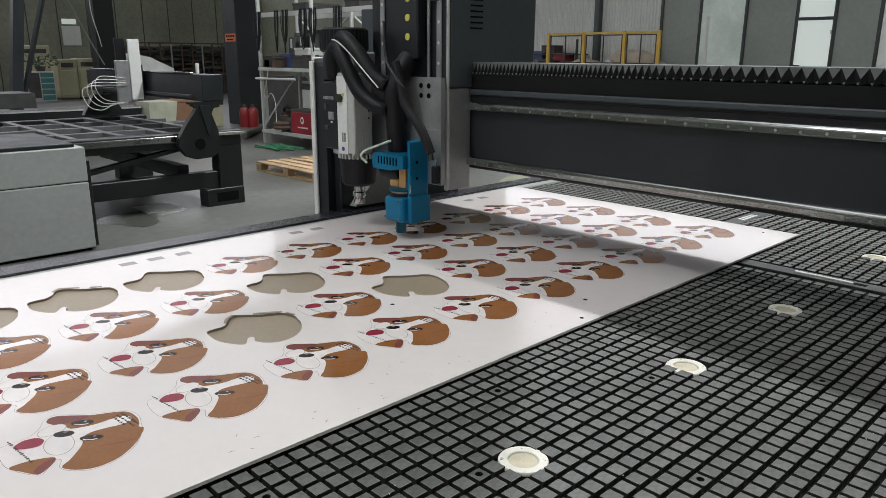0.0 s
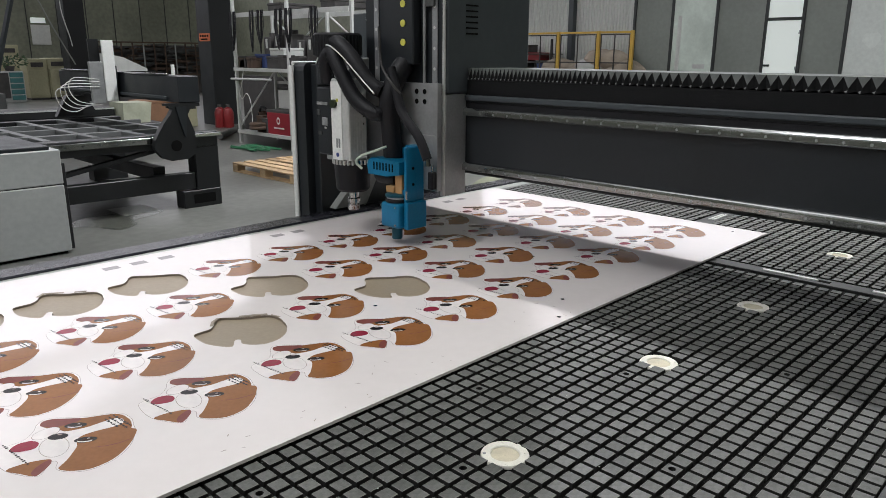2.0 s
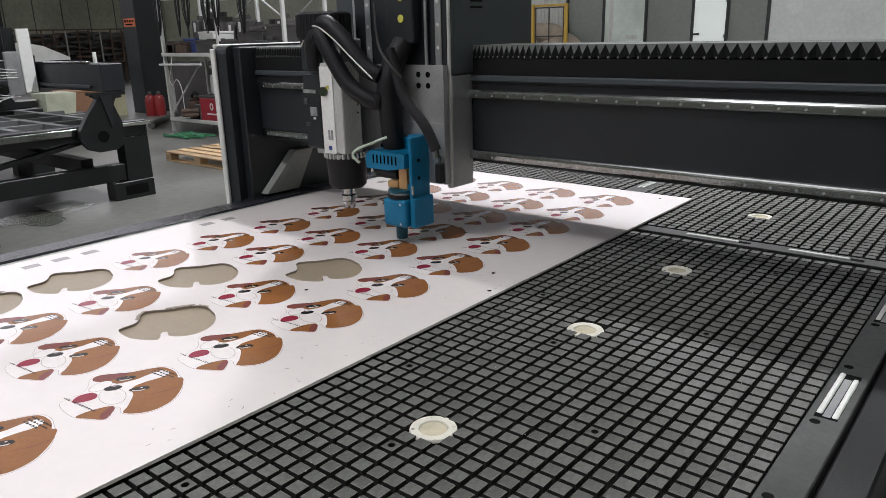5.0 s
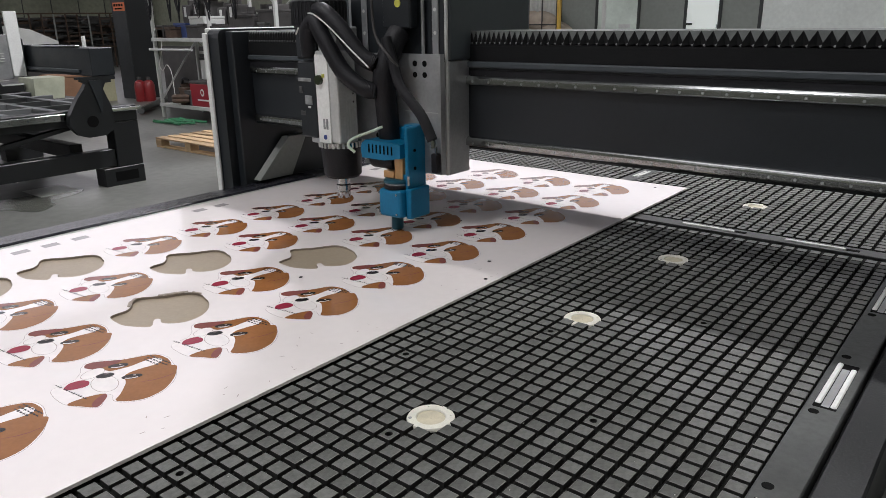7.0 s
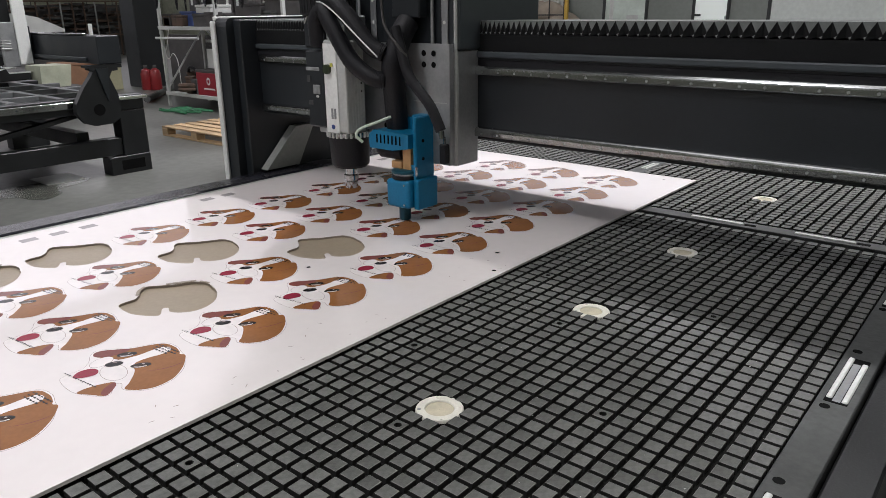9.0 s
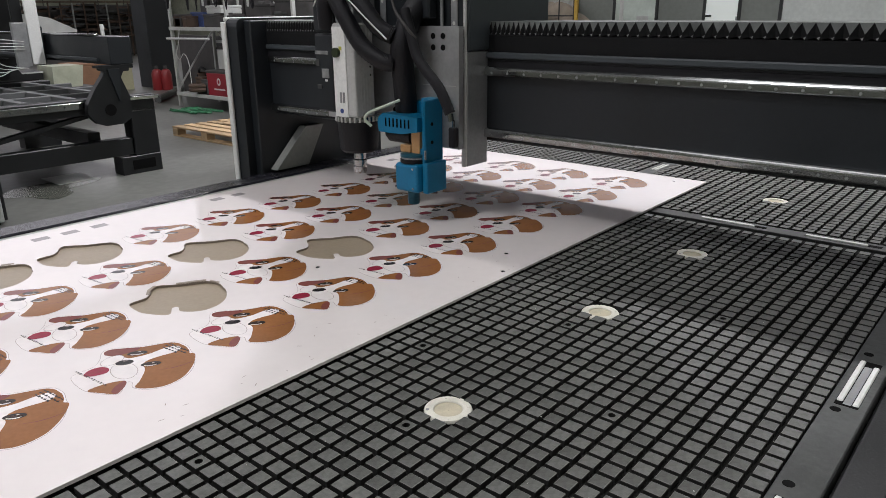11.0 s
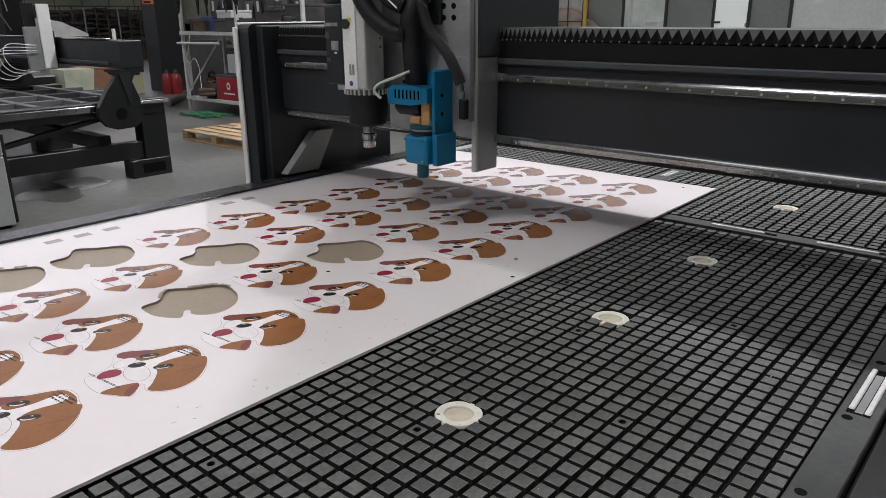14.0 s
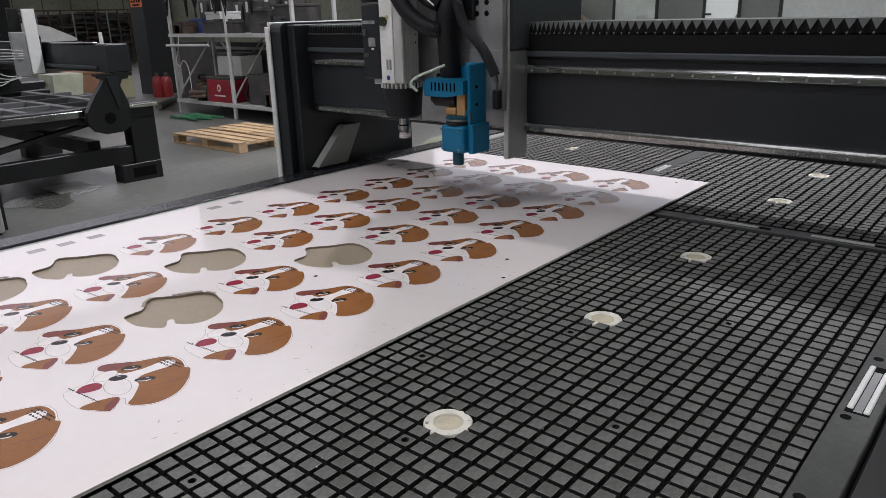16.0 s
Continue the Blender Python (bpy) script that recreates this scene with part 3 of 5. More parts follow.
def linear_rail(z):
    """A profiled guide rail with its counterbored screws."""
    prof = [(XG + 0.001, z - 0.010), (XG - 0.017, z - 0.010), (XG - 0.020, z - 0.007), (XG - 0.020, z + 0.004), (XG - 0.0194, z + 0.0075), (XG - 0.0178, z + 0.0105), (XG - 0.0150, z + 0.0130), (XG - 0.010, z + 0.015), (XG + 0.001, z + 0.015)]
    bm = bmesh.new()
    a = [bm.verts.new((x, YG0 + 0.02, zz)) for x, zz in prof]
    b = [bm.verts.new((x, YG1 - 0.02, zz)) for x, zz in prof]
    bm.faces.new(a)
    bm.faces.new(b)
    for k in range(len(prof)):
        n = (k + 1) % len(prof)
        bm.faces.new((a[k], a[n], b[n], b[k]))
    rail = part("guide_rail", bm, M_STEEL, gantry, "bright ground steel guide rail")
    y = YG0 + 0.018
    while y < YG1 - 0.03:
        part("rail_screw", cyl((XG - 0.0203, y, z - 0.002), (XG - 0.016, y, z - 0.002), 0.0034, n=12), M_ALUD, rail)
        y += 0.0538


linear_rail(1.119)
linear_rail(0.947)


def bellows(y0, y1, tight, pitch, drop):
    """A folded way cover along the beam: a black skirt with pleats that close up towards the carriage."""
    dark, pale, tip = bmesh.new(), bmesh.new(), bmesh.new()
    bm_box(dark, XG - 0.004, XG + 0.22, y0, y1, 1.172, 1.217)
    bm_box(dark, XG + 0.018, XG + 0.20, y0, y1, 1.2175, 1.246)
    folds = [y0]
    while folds[-1] < y1:
        k = min(1.0, max(0.0, (folds[-1] - tight) / 0.40))
        folds.append(folds[-1] + pitch * (1 - 0.45 * k))
    mids = [(p + q) / 2 for p, q in zip(folds, folds[1:])]
    for k, ym in enumerate(mids[:-1]):
        ya, yb, yn = folds[k], folds[k + 1], mids[k + 1]
        zv = 1.2525 - drop + 0.0016 * math.sin(k * 2.3)
        # lit facets pale, recessed folds black, highlights as small pale faces
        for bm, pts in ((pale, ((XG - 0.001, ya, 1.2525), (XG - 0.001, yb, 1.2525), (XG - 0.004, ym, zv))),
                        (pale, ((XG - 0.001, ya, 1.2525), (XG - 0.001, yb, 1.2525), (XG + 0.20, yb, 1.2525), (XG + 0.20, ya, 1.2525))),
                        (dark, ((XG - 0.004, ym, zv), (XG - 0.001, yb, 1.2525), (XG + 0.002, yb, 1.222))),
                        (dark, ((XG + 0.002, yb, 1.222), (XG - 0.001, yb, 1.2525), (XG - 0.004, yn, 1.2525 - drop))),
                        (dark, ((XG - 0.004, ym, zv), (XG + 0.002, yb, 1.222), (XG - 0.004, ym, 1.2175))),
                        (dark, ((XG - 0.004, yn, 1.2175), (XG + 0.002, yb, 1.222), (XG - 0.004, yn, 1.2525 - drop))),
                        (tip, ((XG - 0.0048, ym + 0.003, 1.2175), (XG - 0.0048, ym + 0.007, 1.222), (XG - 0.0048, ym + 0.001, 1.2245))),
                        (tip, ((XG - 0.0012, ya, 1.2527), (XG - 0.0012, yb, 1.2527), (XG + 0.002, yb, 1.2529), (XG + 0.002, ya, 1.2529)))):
            bm.faces.new([bm.verts.new(p) for p in pts])
    return dark, pale, tip


for y0, y1, tight, pt, drop in ((YG0, 1.03, 0.15, 0.0265, 0.0235), (1.03, YG1, 2.0, 0.014, 0.009)):
    dark, pale, tip = bellows(y0, y1, tight, pt, drop)
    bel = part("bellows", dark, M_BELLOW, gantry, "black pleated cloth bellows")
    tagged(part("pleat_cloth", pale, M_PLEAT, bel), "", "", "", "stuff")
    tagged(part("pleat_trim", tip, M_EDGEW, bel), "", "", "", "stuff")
for y0, y1 in ((1.641, 1.709), (-1.05, -0.952)):
    prof = [(0.900, 1.232), (0.903, 1.248), (0.912, 1.258), (0.925, 1.262), (1.42, 1.262), (1.50, 1.20), (1.60, 0.80), (1.60, 0.40), (0.900, 0.40)]
    part("end_column", plate(prof, y0, y1, "y"), M_BLACK, gantry, "black end column of the bridge")
part("column_web", box(0.930, 1.36, 1.602, 1.6405, 0.42, 1.256, 0.004), M_BLACK, gantry)
part("edge_trim", box(0.888, 0.899, 1.697, 1.722, 0.42, 1.250, 0.003), M_WHITEP, gantry, "pale edge trim")
part("edge_trim_top", box(0.902, 1.40, 1.7095, 1.722, 1.2505, 1.266, 0.003), M_WHITEP, gantry)
part("brace", plate([(0.965, 0.715), (1.115, 0.862), (1.205, 0.862), (1.120, 0.715)], 1.560, 1.598, "y"), M_BRACE, gantry, "grey slanted brace plate")

# ---- carriage column on the bridge (local origin at the knife's axis) ----
# local y 0 is the knife tip's line; the front plate stands at x 0.9
column = thing("carriage_column", "dark carriage column with a bare aluminium side plate", "carriage")
S = -0.112
part("side_plate", box(0.905, 0.997, S, S + 0.012, 0.862, 1.175, 0.002), M_ALU, column, "bare aluminium side plate")
part("front_edge", box(0.896, 0.9045, S, S + 0.016, 0.862, 2.70, 0.002), M_ALUP, column)
part("cover", box(0.905, 1.30, S - 0.004, S + 0.36, 1.176, 2.75, 0.008, 2), M_COVER, column, "dark grey sheet metal cover")
for k in range(6):
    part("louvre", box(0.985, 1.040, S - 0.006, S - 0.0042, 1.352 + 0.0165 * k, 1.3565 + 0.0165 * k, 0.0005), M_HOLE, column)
part("back_plate", box(0.96, 0.985, S + 0.02, S + 0.40, 0.945, 1.175, 0.003), M_ALU, column)
part("tower", box(0.8945, 0.904, S + 0.005, S + 0.36, 1.17, 2.75, 0.004), M_BLACK, column, "black front of the tower")
for yy in (S + 0.034, S + 0.30):
    r = part("vertical_rail", box(0.8888, 0.8942, yy - 0.011, yy + 0.011, 1.18, 2.05, 0.002), M_ALU, column, "vertical steel guide rail")
    for k in range(14):
        part("rail_screw", cyl((0.8884, yy, 1.19 + 0.06 * k), (0.8892, yy, 1.19 + 0.06 * k), 0.005, n=10), M_WHITEP, r)
part("lead_screw", cyl((0.880, 0.02, 1.40), (0.880, 0.02, 2.05), 0.009, n=14), M_STEEL, column, "steel lead screw")
part("motor_bracket", box(0.858, 0.894, -0.016, 0.085, 1.262, 1.75, 0.004), M_BLACK, column, "black motor housing")
for zz in (1.328, 1.384, 1.440, 1.496):
    part("yellow_plug", cyl((0.8585, 0.026, zz), (0.855, 0.026, zz), 0.0105, n=16), M_YDOT, column, "yellow plug")
part("spindle_tower", box(1.0, 1.25, S + 0.362, S + 0.482, 1.43, 2.75, 0.006), M_RUB, column, "black tower of the spindle lift")
part("spindle_lift_plate", box(0.985, 0.998, S + 0.362, S + 0.535, 1.10, 1.429, 0.003), M_COVER, column)
for yy in (0.262, 0.318):
    part("lift_rod", cyl((0.972, yy, 1.18), (0.972, yy, 1.45), 0.011, n=14), M_ALU, column, "steel lift rod", True)
lamp_cup = part("indicator_lamp", cyl((0.93, 0.262, 1.395), (0.93, 0.262, 1.432), 0.016, n=16), M_WHITEP, column, "small indicator lamp with a red lens", True)
part("lens", cyl((0.93, 0.262, 1.4325), (0.93, 0.262, 1.446), 0.013, 0.009, 16), M_REDLENS, lamp_cup)
part("guard_rod", cyl((0.884, -0.040, 1.18), (0.884, -0.040, 1.75), 0.005, n=12), M_ALU, column, "", True)
part("junction_plate", box(0.880, 0.8942, -0.082, -0.046, 1.43, 1.52, 0.002), M_EDGE, column)
part("rear_frame", box(1.275, 1.33, S + 0.02, S + 0.34, 1.0, 1.18, 0.004), M_BLACK2, column)

# ---- spindle and knife on their rising plate ----
slide = thing("head_slide", "aluminium tool slide with bolts and black hoses", "tool slide")
part("slide_plate", plate([(-0.110, 0.868), (-0.045, 0.868), (-0.045, 0.938), (0.36, 0.938), (0.36, 1.195), (-0.110, 1.195)], 0.870, 0.888, "x"), M_ALUD, slide, "bare aluminium slide plate")
# Thin pale strip that paints the highlight along the plate's seam.
part("plate_groove", box(0.8692, 0.8702, -0.10, 0.02, 1.038, 1.0402, 0), M_ALUP, slide)
for yy in (-0.055, -0.020):
    for zz in (1.140, 1.170):
        part("bolt_hole", cyl((0.8702, yy, zz), (0.8692, yy, zz), 0.008, n=14), M_HOLE, slide)
for yy, zz in ((0.13, 1.09), (0.13, 0.96), (0.02, 0.97), (0.12, 0.955), (0.12, 1.16)):
    part("bolt_hole", cyl((0.8702, yy, zz), (0.8692, yy, zz), 0.009, n=14), M_HOLE, slide)
part("thick_hose", tube([(0.872, 0.036, 1.250), (0.850, 0.037, 1.226), (0.826, 0.041, 1.180), (0.815, 0.047, 1.13), (0.83, 0.055, 1.05), (0.84, 0.055, 0.94)], 0.032, 16, 10), M_RUB, slide, "thick black dust hose", True)
part("knife_cable_hose", tube([(0.80, 0.02, 1.24), (0.80, -0.005, 1.17), (0.80, -0.030, 1.11), (0.805, -0.095, 1.04), (0.81, -0.128, 0.975)], 0.0145, 12, 14, 0.022), M_RUB, slide, "black ribbed cable hose", True)
part("hose_end", cyl((0.81, -0.128, 0.975), (0.81, -0.131, 0.955), 0.008, n=12), M_STEEL, slide)
part("spindle_hose", tube([(0.80, 0.06, 1.10), (0.78, 0.09, 1.105), (0.76, 0.15, 1.15), (0.75, 0.21, 1.24), (0.75, 0.245, 1.285), (0.75, 0.275, 1.26), (0.76, 0.285, 1.19)], 0.024, 12, 16, 0.022), M_RUB, slide, "black ribbed spindle hose", True)
part("spindle_hose", tube([(0.80, 0.06, 1.17), (0.78, 0.10, 1.195), (0.765, 0.17, 1.275), (0.76, 0.235, 1.315), (0.77, 0.285, 1.27), (0.79, 0.30, 1.20)], 0.024, 12, 16, 0.022), M_RUB, slide, "", True)
part("white_cable", tube([(0.74, 0.03, 1.165), (0.745, 0.10, 1.21), (0.74, 0.20, 1.285), (0.735, 0.26, 1.305), (0.735, 0.31, 1.25)], 0.0022, 8, 8), M_PLASTIC, slide, "thin white cable", True)
part("green_hose", tube([(0.80, 0.045, 1.00), (0.775, 0.075, 0.985), (0.76, 0.125, 0.965), (0.755, 0.140, 0.945), (0.765, 0.125, 0.925)], 0.0042, 8, 8), M_CABLE, slide, "pale green air hose", True)
part("drag_cable", tube([(0.79, 0.06, 1.36), (0.785, 0.045, 1.25), (0.785, 0.0, 1.195), (0.80, -0.02, 1.165)], 0.004, 8, 8), M_CLUT, slide, "", True)
part("limit_switch", box(0.848, 0.869, -0.110, -0.088, 0.875, 0.93, 0.003), M_RUB, slide, "black limit switch")
part("switch_rod", cyl((0.858, -0.10, 0.93), (0.858, -0.10, 0.95), 0.004, n=10), M_STEEL, slide)

spindle = thing("router_spindle", "grey square router spindle with a black skirt", "spindle")
CXS, CYS = 0.805, 0.222
part("body", box(CXS - 0.055, CXS + 0.020, CYS - 0.055, CYS + 0.033, 0.945, 1.205, 0.006, 2), M_ALUP, spindle, "grey aluminium spindle housing")
for k in range(5):
    part("cooling_fin", box(CXS - 0.034 + k * 0.011, CXS - 0.031 + k * 0.011, CYS - 0.0560, CYS - 0.054, 0.95, 1.20, 0.0005), M_ALUP, spindle)
part("front_panel", box(CXS - 0.0585, CXS - 0.0548, CYS - 0.022, CYS + 0.031, 0.945, 1.195, 0.001), M_WHITEP, spindle, "white front panel")
part("knob", cyl((CXS - 0.058, CYS + 0.012, 1.125), (CXS - 0.068, CYS + 0.012, 1.125), 0.0135, n=18), M_KNOB, spindle, "dark green knob with a yellow tick")
part("knob_mark", box(CXS - 0.0605, CXS - 0.0588, CYS - 0.008, CYS + 0.002, 1.132, 1.142, 0), M_YDOT, spindle)
part("label_bar", box(CXS - 0.0595, CXS - 0.0586, CYS - 0.012, CYS - 0.004, 0.985, 1.015, 0), M_EDGEW, spindle)
part("label_bar", box(CXS - 0.0595, CXS - 0.0586, CYS + 0.000, CYS + 0.008, 0.985, 1.015, 0), M_EDGEW, spindle)
part("badge", cyl((CXS - 0.0586, CYS + 0.002, 0.962), (CXS - 0.0600, CYS + 0.002, 0.962), 0.007, n=16), M_BDOT, spindle, "small blue badge")
part("collar", lathe([(0.030, 0.932), (0.064, 0.932), (0.064, 0.944), (0.03, 0.944)], 28, (CXS, CYS)), M_STEEL, spindle)
for k in range(28):
    a = 2 * math.pi * k / 28
    part("collar_tooth", box(CXS + 0.064 * math.cos(a) - 0.0025, CXS + 0.064 * math.cos(a) + 0.0025, CYS + 0.064 * math.sin(a) - 0.0025, CYS + 0.064 * math.sin(a) + 0.0025, 0.930, 0.945, 0), M_ALUP, spindle)
part("skirt", lathe([(0.02, 0.838), (0.048, 0.838), (0.056, 0.846), (0.062, 0.931), (0.02, 0.931)], 32, (CXS, CYS)), M_RUB, spindle, "black conical skirt", True)
part("collet", lathe([(0.002, 0.772), (0.017, 0.772), (0.0195, 0.776), (0.0195, 0.792), (0.017, 0.794), (0.017, 0.797), (0.022, 0.799), (0.022, 0.812), (0.018, 0.815), (0.018, 0.838)], 24, (CXS, CYS)), M_STEEL, spindle, "steel collet nut", True)
part("junction_box", box(CXS - 0.056, CXS + 0.05, CYS + 0.0345, CYS + 0.112, 0.955, 1.175, 0.005), M_BLACK, spindle, "black junction box")
for zz, h, ya, yb, m in ((1.118, 0.010, 0.052, 0.108, M_EDGEW), (1.085, 0.018, 0.092, 0.106, M_EDGE), (1.052, 0.026, 0.052, 0.082, M_EDGEW), (1.042, 0.006, 0.060, 0.070, M_PLASTIC), (1.02, 0.012, 0.085, 0.105, M_EDGE)):
    part("socket", box(CXS - 0.059, CXS - 0.0555, CYS + ya, CYS + yb, zz, zz + h, 0.001), m, spindle)
for zz in (1.105, 1.085, 1.062):
    part("side_screw", cyl((CXS + 0.004, CYS - 0.0548, zz), (CXS + 0.004, CYS - 0.0562, zz), 0.003, n=10), M_HOLE, spindle)
part("fan_cap", lathe([(0.004, 1.345), (0.072, 1.345), (0.078, 1.339), (0.078, 1.274), (0.072, 1.268), (0.004, 1.268)], 36, (CXS, CYS + 0.062)), M_RUB, spindle, "black round ribbed fan cap", True)
for k in range(36):
    a = 2 * math.pi * k / 36
    part("cap_rib", cyl((CXS + 0.078 * math.cos(a), CYS + 0.062 + 0.078 * math.sin(a), 1.276), (CXS + 0.078 * math.cos(a), CYS + 0.062 + 0.078 * math.sin(a), 1.337), 0.0022, n=6), M_BLACK2, spindle)
part("cap_block", box(CXS - 0.05, CXS + 0.04, CYS + 0.035, CYS + 0.118, 1.18, 1.2695, 0.005), M_BLACK, spindle)
part("neck", box(CXS - 0.045, CXS + 0.045, CYS - 0.045, CYS + 0.03, 1.204, 1.269, 0.004), M_ALU, spindle)
part("side_bracket", box(CXS - 0.05, CXS - 0.01, CYS + 0.035, CYS + 0.075, 0.940, 0.978, 0.003), M_ALU, spindle)

knife = thing("oscillating_knife", "blue oscillating knife tool with a slotted motor cover", "cutting tool")
part("bracket", box(0.835, 0.872, -0.050, -0.002, 0.765, 1.006, 0.003, 2), M_BLUE, knife, "blue upright bracket")
part("bracket_cheek", box(0.790, 0.836, -0.054, -0.042, 0.765, 1.006, 0.003), M_BLUE, knife)
part("bracket_cap", box(0.85, 0.88, 0.000, 0.045, 0.92, 0.995, 0.003), M_BLUE, knife)
part("motor_cover", plate([(-0.040, 0.921), (-0.040, 0.960), (0.089, 0.964), (0.105, 0.954), (0.111, 0.938), (0.107, 0.911), (0.02, 0.911)], 0.775, 0.845, "x"), M_BLUE, knife, "blue slotted motor cover")
for k in range(7):
    part("cover_slot", box(0.7738, 0.7756, -0.012 + 0.0145 * k, -0.007 + 0.0145 * k, 0.928, 0.952, 0), M_HOLE, knife)
part("motor", cyl((0.81, 0.088, 0.902), (0.81, 0.005, 0.902), 0.022, n=24), M_RUB, knife, "black motor body", True)
part("motor_nose", cyl((0.81, 0.100, 0.905), (0.81, 0.088, 0.904), 0.016, n=20), M_RUB, knife)
part("tan_block", box(0.79, 0.825, -0.034, -0.003, 0.858, 0.925, 0.002), M_BRASS, knife, "tan bracket block")
part("tan_foot", box(0.785, 0.825, -0.004, 0.035, 0.860, 0.880, 0.002), M_BRASS, knife)
part("ring", lathe([(0.012, 0.832), (0.038, 0.832), (0.040, 0.836), (0.040, 0.842), (0.012, 0.842)], 32, (0.803, -0.003)), M_RUB, knife, "", True)
part("ring", lathe([(0.012, 0.843), (0.036, 0.843), (0.037, 0.848), (0.012, 0.848)], 32, (0.803, -0.003)), M_ALU, knife, "bright steel ring", True)
part("ring", lathe([(0.012, 0.849), (0.040, 0.849), (0.040, 0.856), (0.034, 0.860), (0.012, 0.860)], 32, (0.803, -0.003)), M_BLUED, knife, "", True)
part("head_block", box(0.765, 0.845, -0.046, 0.040, 0.752, 0.832, 0.010, 3), M_BLUE, knife, "blue tool head block")
part("head_wing", box(0.785, 0.868, -0.066, -0.047, 0.750, 0.836, 0.004, 2), M_BLUE, knife)
for yy in (-0.03, 0.035):
    for zz in (0.764, 0.820):
        bolt(knife, (0.765, yy, zz), (-1, 0, 0), 0.0035, 0.002)
for zz in (0.87, 0.92, 0.80):
    part("screw_hole", cyl((0.8355, -0.022, zz), (0.833, -0.022, zz), 0.005, n=12), M_HOLE, knife)
    part("screw_hole", cyl((0.82, -0.0535, zz + 0.02), (0.82, -0.0555, zz + 0.02), 0.005, n=12), M_HOLE, knife)
part("fitting", cyl((0.80, -0.035, 0.842), (0.80, -0.035, 0.874), 0.007, n=12), M_BLUE, knife)
part("fitting_screw", cyl((0.79, -0.055, 0.846), (0.79, -0.055, 0.872), 0.003, n=10), M_STEEL, knife)
part("nozzle", lathe([(0.004, 0.7105), (0.0155, 0.7105), (0.0172, 0.714), (0.0172, 0.754), (0.004, 0.754)], 26, (0.803, 0.003)), M_BLUED, knife, "dark blue pressure foot", True)

# ---- neighbouring machine ----
bm_t = thing("neighbour_machine", "black unfinished cutting machine with a slatted bed", "machine", at=(-0.07, -0.17, 0))
YB = 5.35
part("bed_beam", box(-1.5, 2.53, YB, YB + 0.12, 0.52, 0.645, 0.006), M_BLACK2, bm_t, "black bed side beam")
part("bed_beam", box(-1.5, 2.53, YB + 2.0, YB + 2.12, 0.52, 0.645, 0.006), M_BLACK2, bm_t)
rail_b = part("side_rail", box(-1.4, 1.95, YB - 0.022, YB, 0.575, 0.628, 0.004), M_STEEL, bm_t, "bright steel side rail")
for k in range(24):
    part("rail_screw", cyl((-1.2 + 0.13 * k, YB - 0.0235, 0.603), (-1.2 + 0.13 * k, YB - 0.02, 0.603), 0.008, n=8), M_COVER, rail_b)
part("side_rail", box(2.30, 2.56, YB - 0.03, YB, 0.605, 0.635, 0.006), M_STEEL, bm_t)
for k in range(3):
    part("long_bar", box(-1.5, 2.5, YB + 0.45 + 0.5 * k, YB + 0.50 + 0.5 * k, 0.60, 0.65, 0.003), M_SLAT, bm_t)
for k in range(11):
    part("cross_bar", box(-1.35 + 0.36 * k, -1.29 + 0.36 * k, YB + 0.122, YB + 1.998, 0.595, 0.649, 0.003), M_SLAT, bm_t)
# Black sheet added right under the slats as the shade in their openings.
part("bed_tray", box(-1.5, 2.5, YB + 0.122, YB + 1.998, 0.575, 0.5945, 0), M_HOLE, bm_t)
for lx in (2.20, 0.0, -1.2):
    for ly in (YB + 0.001, YB + 1.98):
        part("leg", box(lx if lx < 2 else lx + 0.11, lx + 0.16 if lx < 2 else lx + 0.33, ly, ly + 0.14, 0.15, 0.519, 0.006), M_BLACK2, bm_t)
        part("leg_foot", box(lx - 0.02 if lx < 2 else lx - 0.02, lx + 0.18 if lx < 2 else lx + 0.33, ly - 0.004, ly + 0.144, 0.0, 0.149, 0.004), M_BLACK2, bm_t)
part("foot_opening", box(2.27, 2.47, YB - 0.0065, YB - 0.0035, 0.035, 0.115, 0.001), M_HOLE, bm_t)
part("lower_beam", box(-1.2, 2.309, YB + 0.02, YB + 0.12, 0.16, 0.30, 0.005), M_BLACK2, bm_t)
part("lower_beam", box(-1.2, 0.2, YB + 2.0, YB + 2.1, 0.16, 0.30, 0.005), M_BLACK2, bm_t)
part("diagonal", plate([(0.75, 0.31), (1.95, 0.52), (2.12, 0.52), (0.95, 0.31)], YB + 0.03, YB + 0.10, "y"), M_BLACK2, bm_t)
part("cross_member", box(2.0, 2.1, YB + 0.141, YB + 1.98, 0.25, 0.36, 0.004), M_BLACK2, bm_t)
harp = [(1.955, 0.50), (1.925, 0.545), (1.935, 0.615), (1.975, 0.68), (2.02, 0.745), (2.075, 0.81), (2.10, 0.85), (2.07, 0.862), (2.07, 0.875), (2.04, 0.88), (2.04, 0.897), (2.335, 0.897), (2.335, 0.868), (2.30, 0.868), (2.30, 0.848), (2.25, 0.845), (2.225, 0.80), (2.25, 0.73), (2.275, 0.66), (2.28, 0.56), (2.27, 0.48), (2.20, 0.44), (2.06, 0.435), (1.99, 0.46)]
part("gantry_foot", plate(harp, YB - 0.10, YB - 0.04, "y"), M_BLACK2, bm_t, "black curved gantry foot")
part("foot_hole", cyl((2.106, YB - 0.104, 0.557), (2.106, YB - 0.099, 0.557), 0.045, n=20), M_HOLE, bm_t)
part("gantry_rib", plate([(2.12, 0.87), (2.215, 0.87), (2.20, 0.66), (2.185, 0.62)], YB - 0.112, YB - 0.101, "y"), M_BLACK, bm_t)
part("gantry_beam", box(2.17, 2.355, YB - 0.08, YB + 2.6, 0.898, 1.112, 0.006), M_BLACK, bm_t, "black gantry beam")
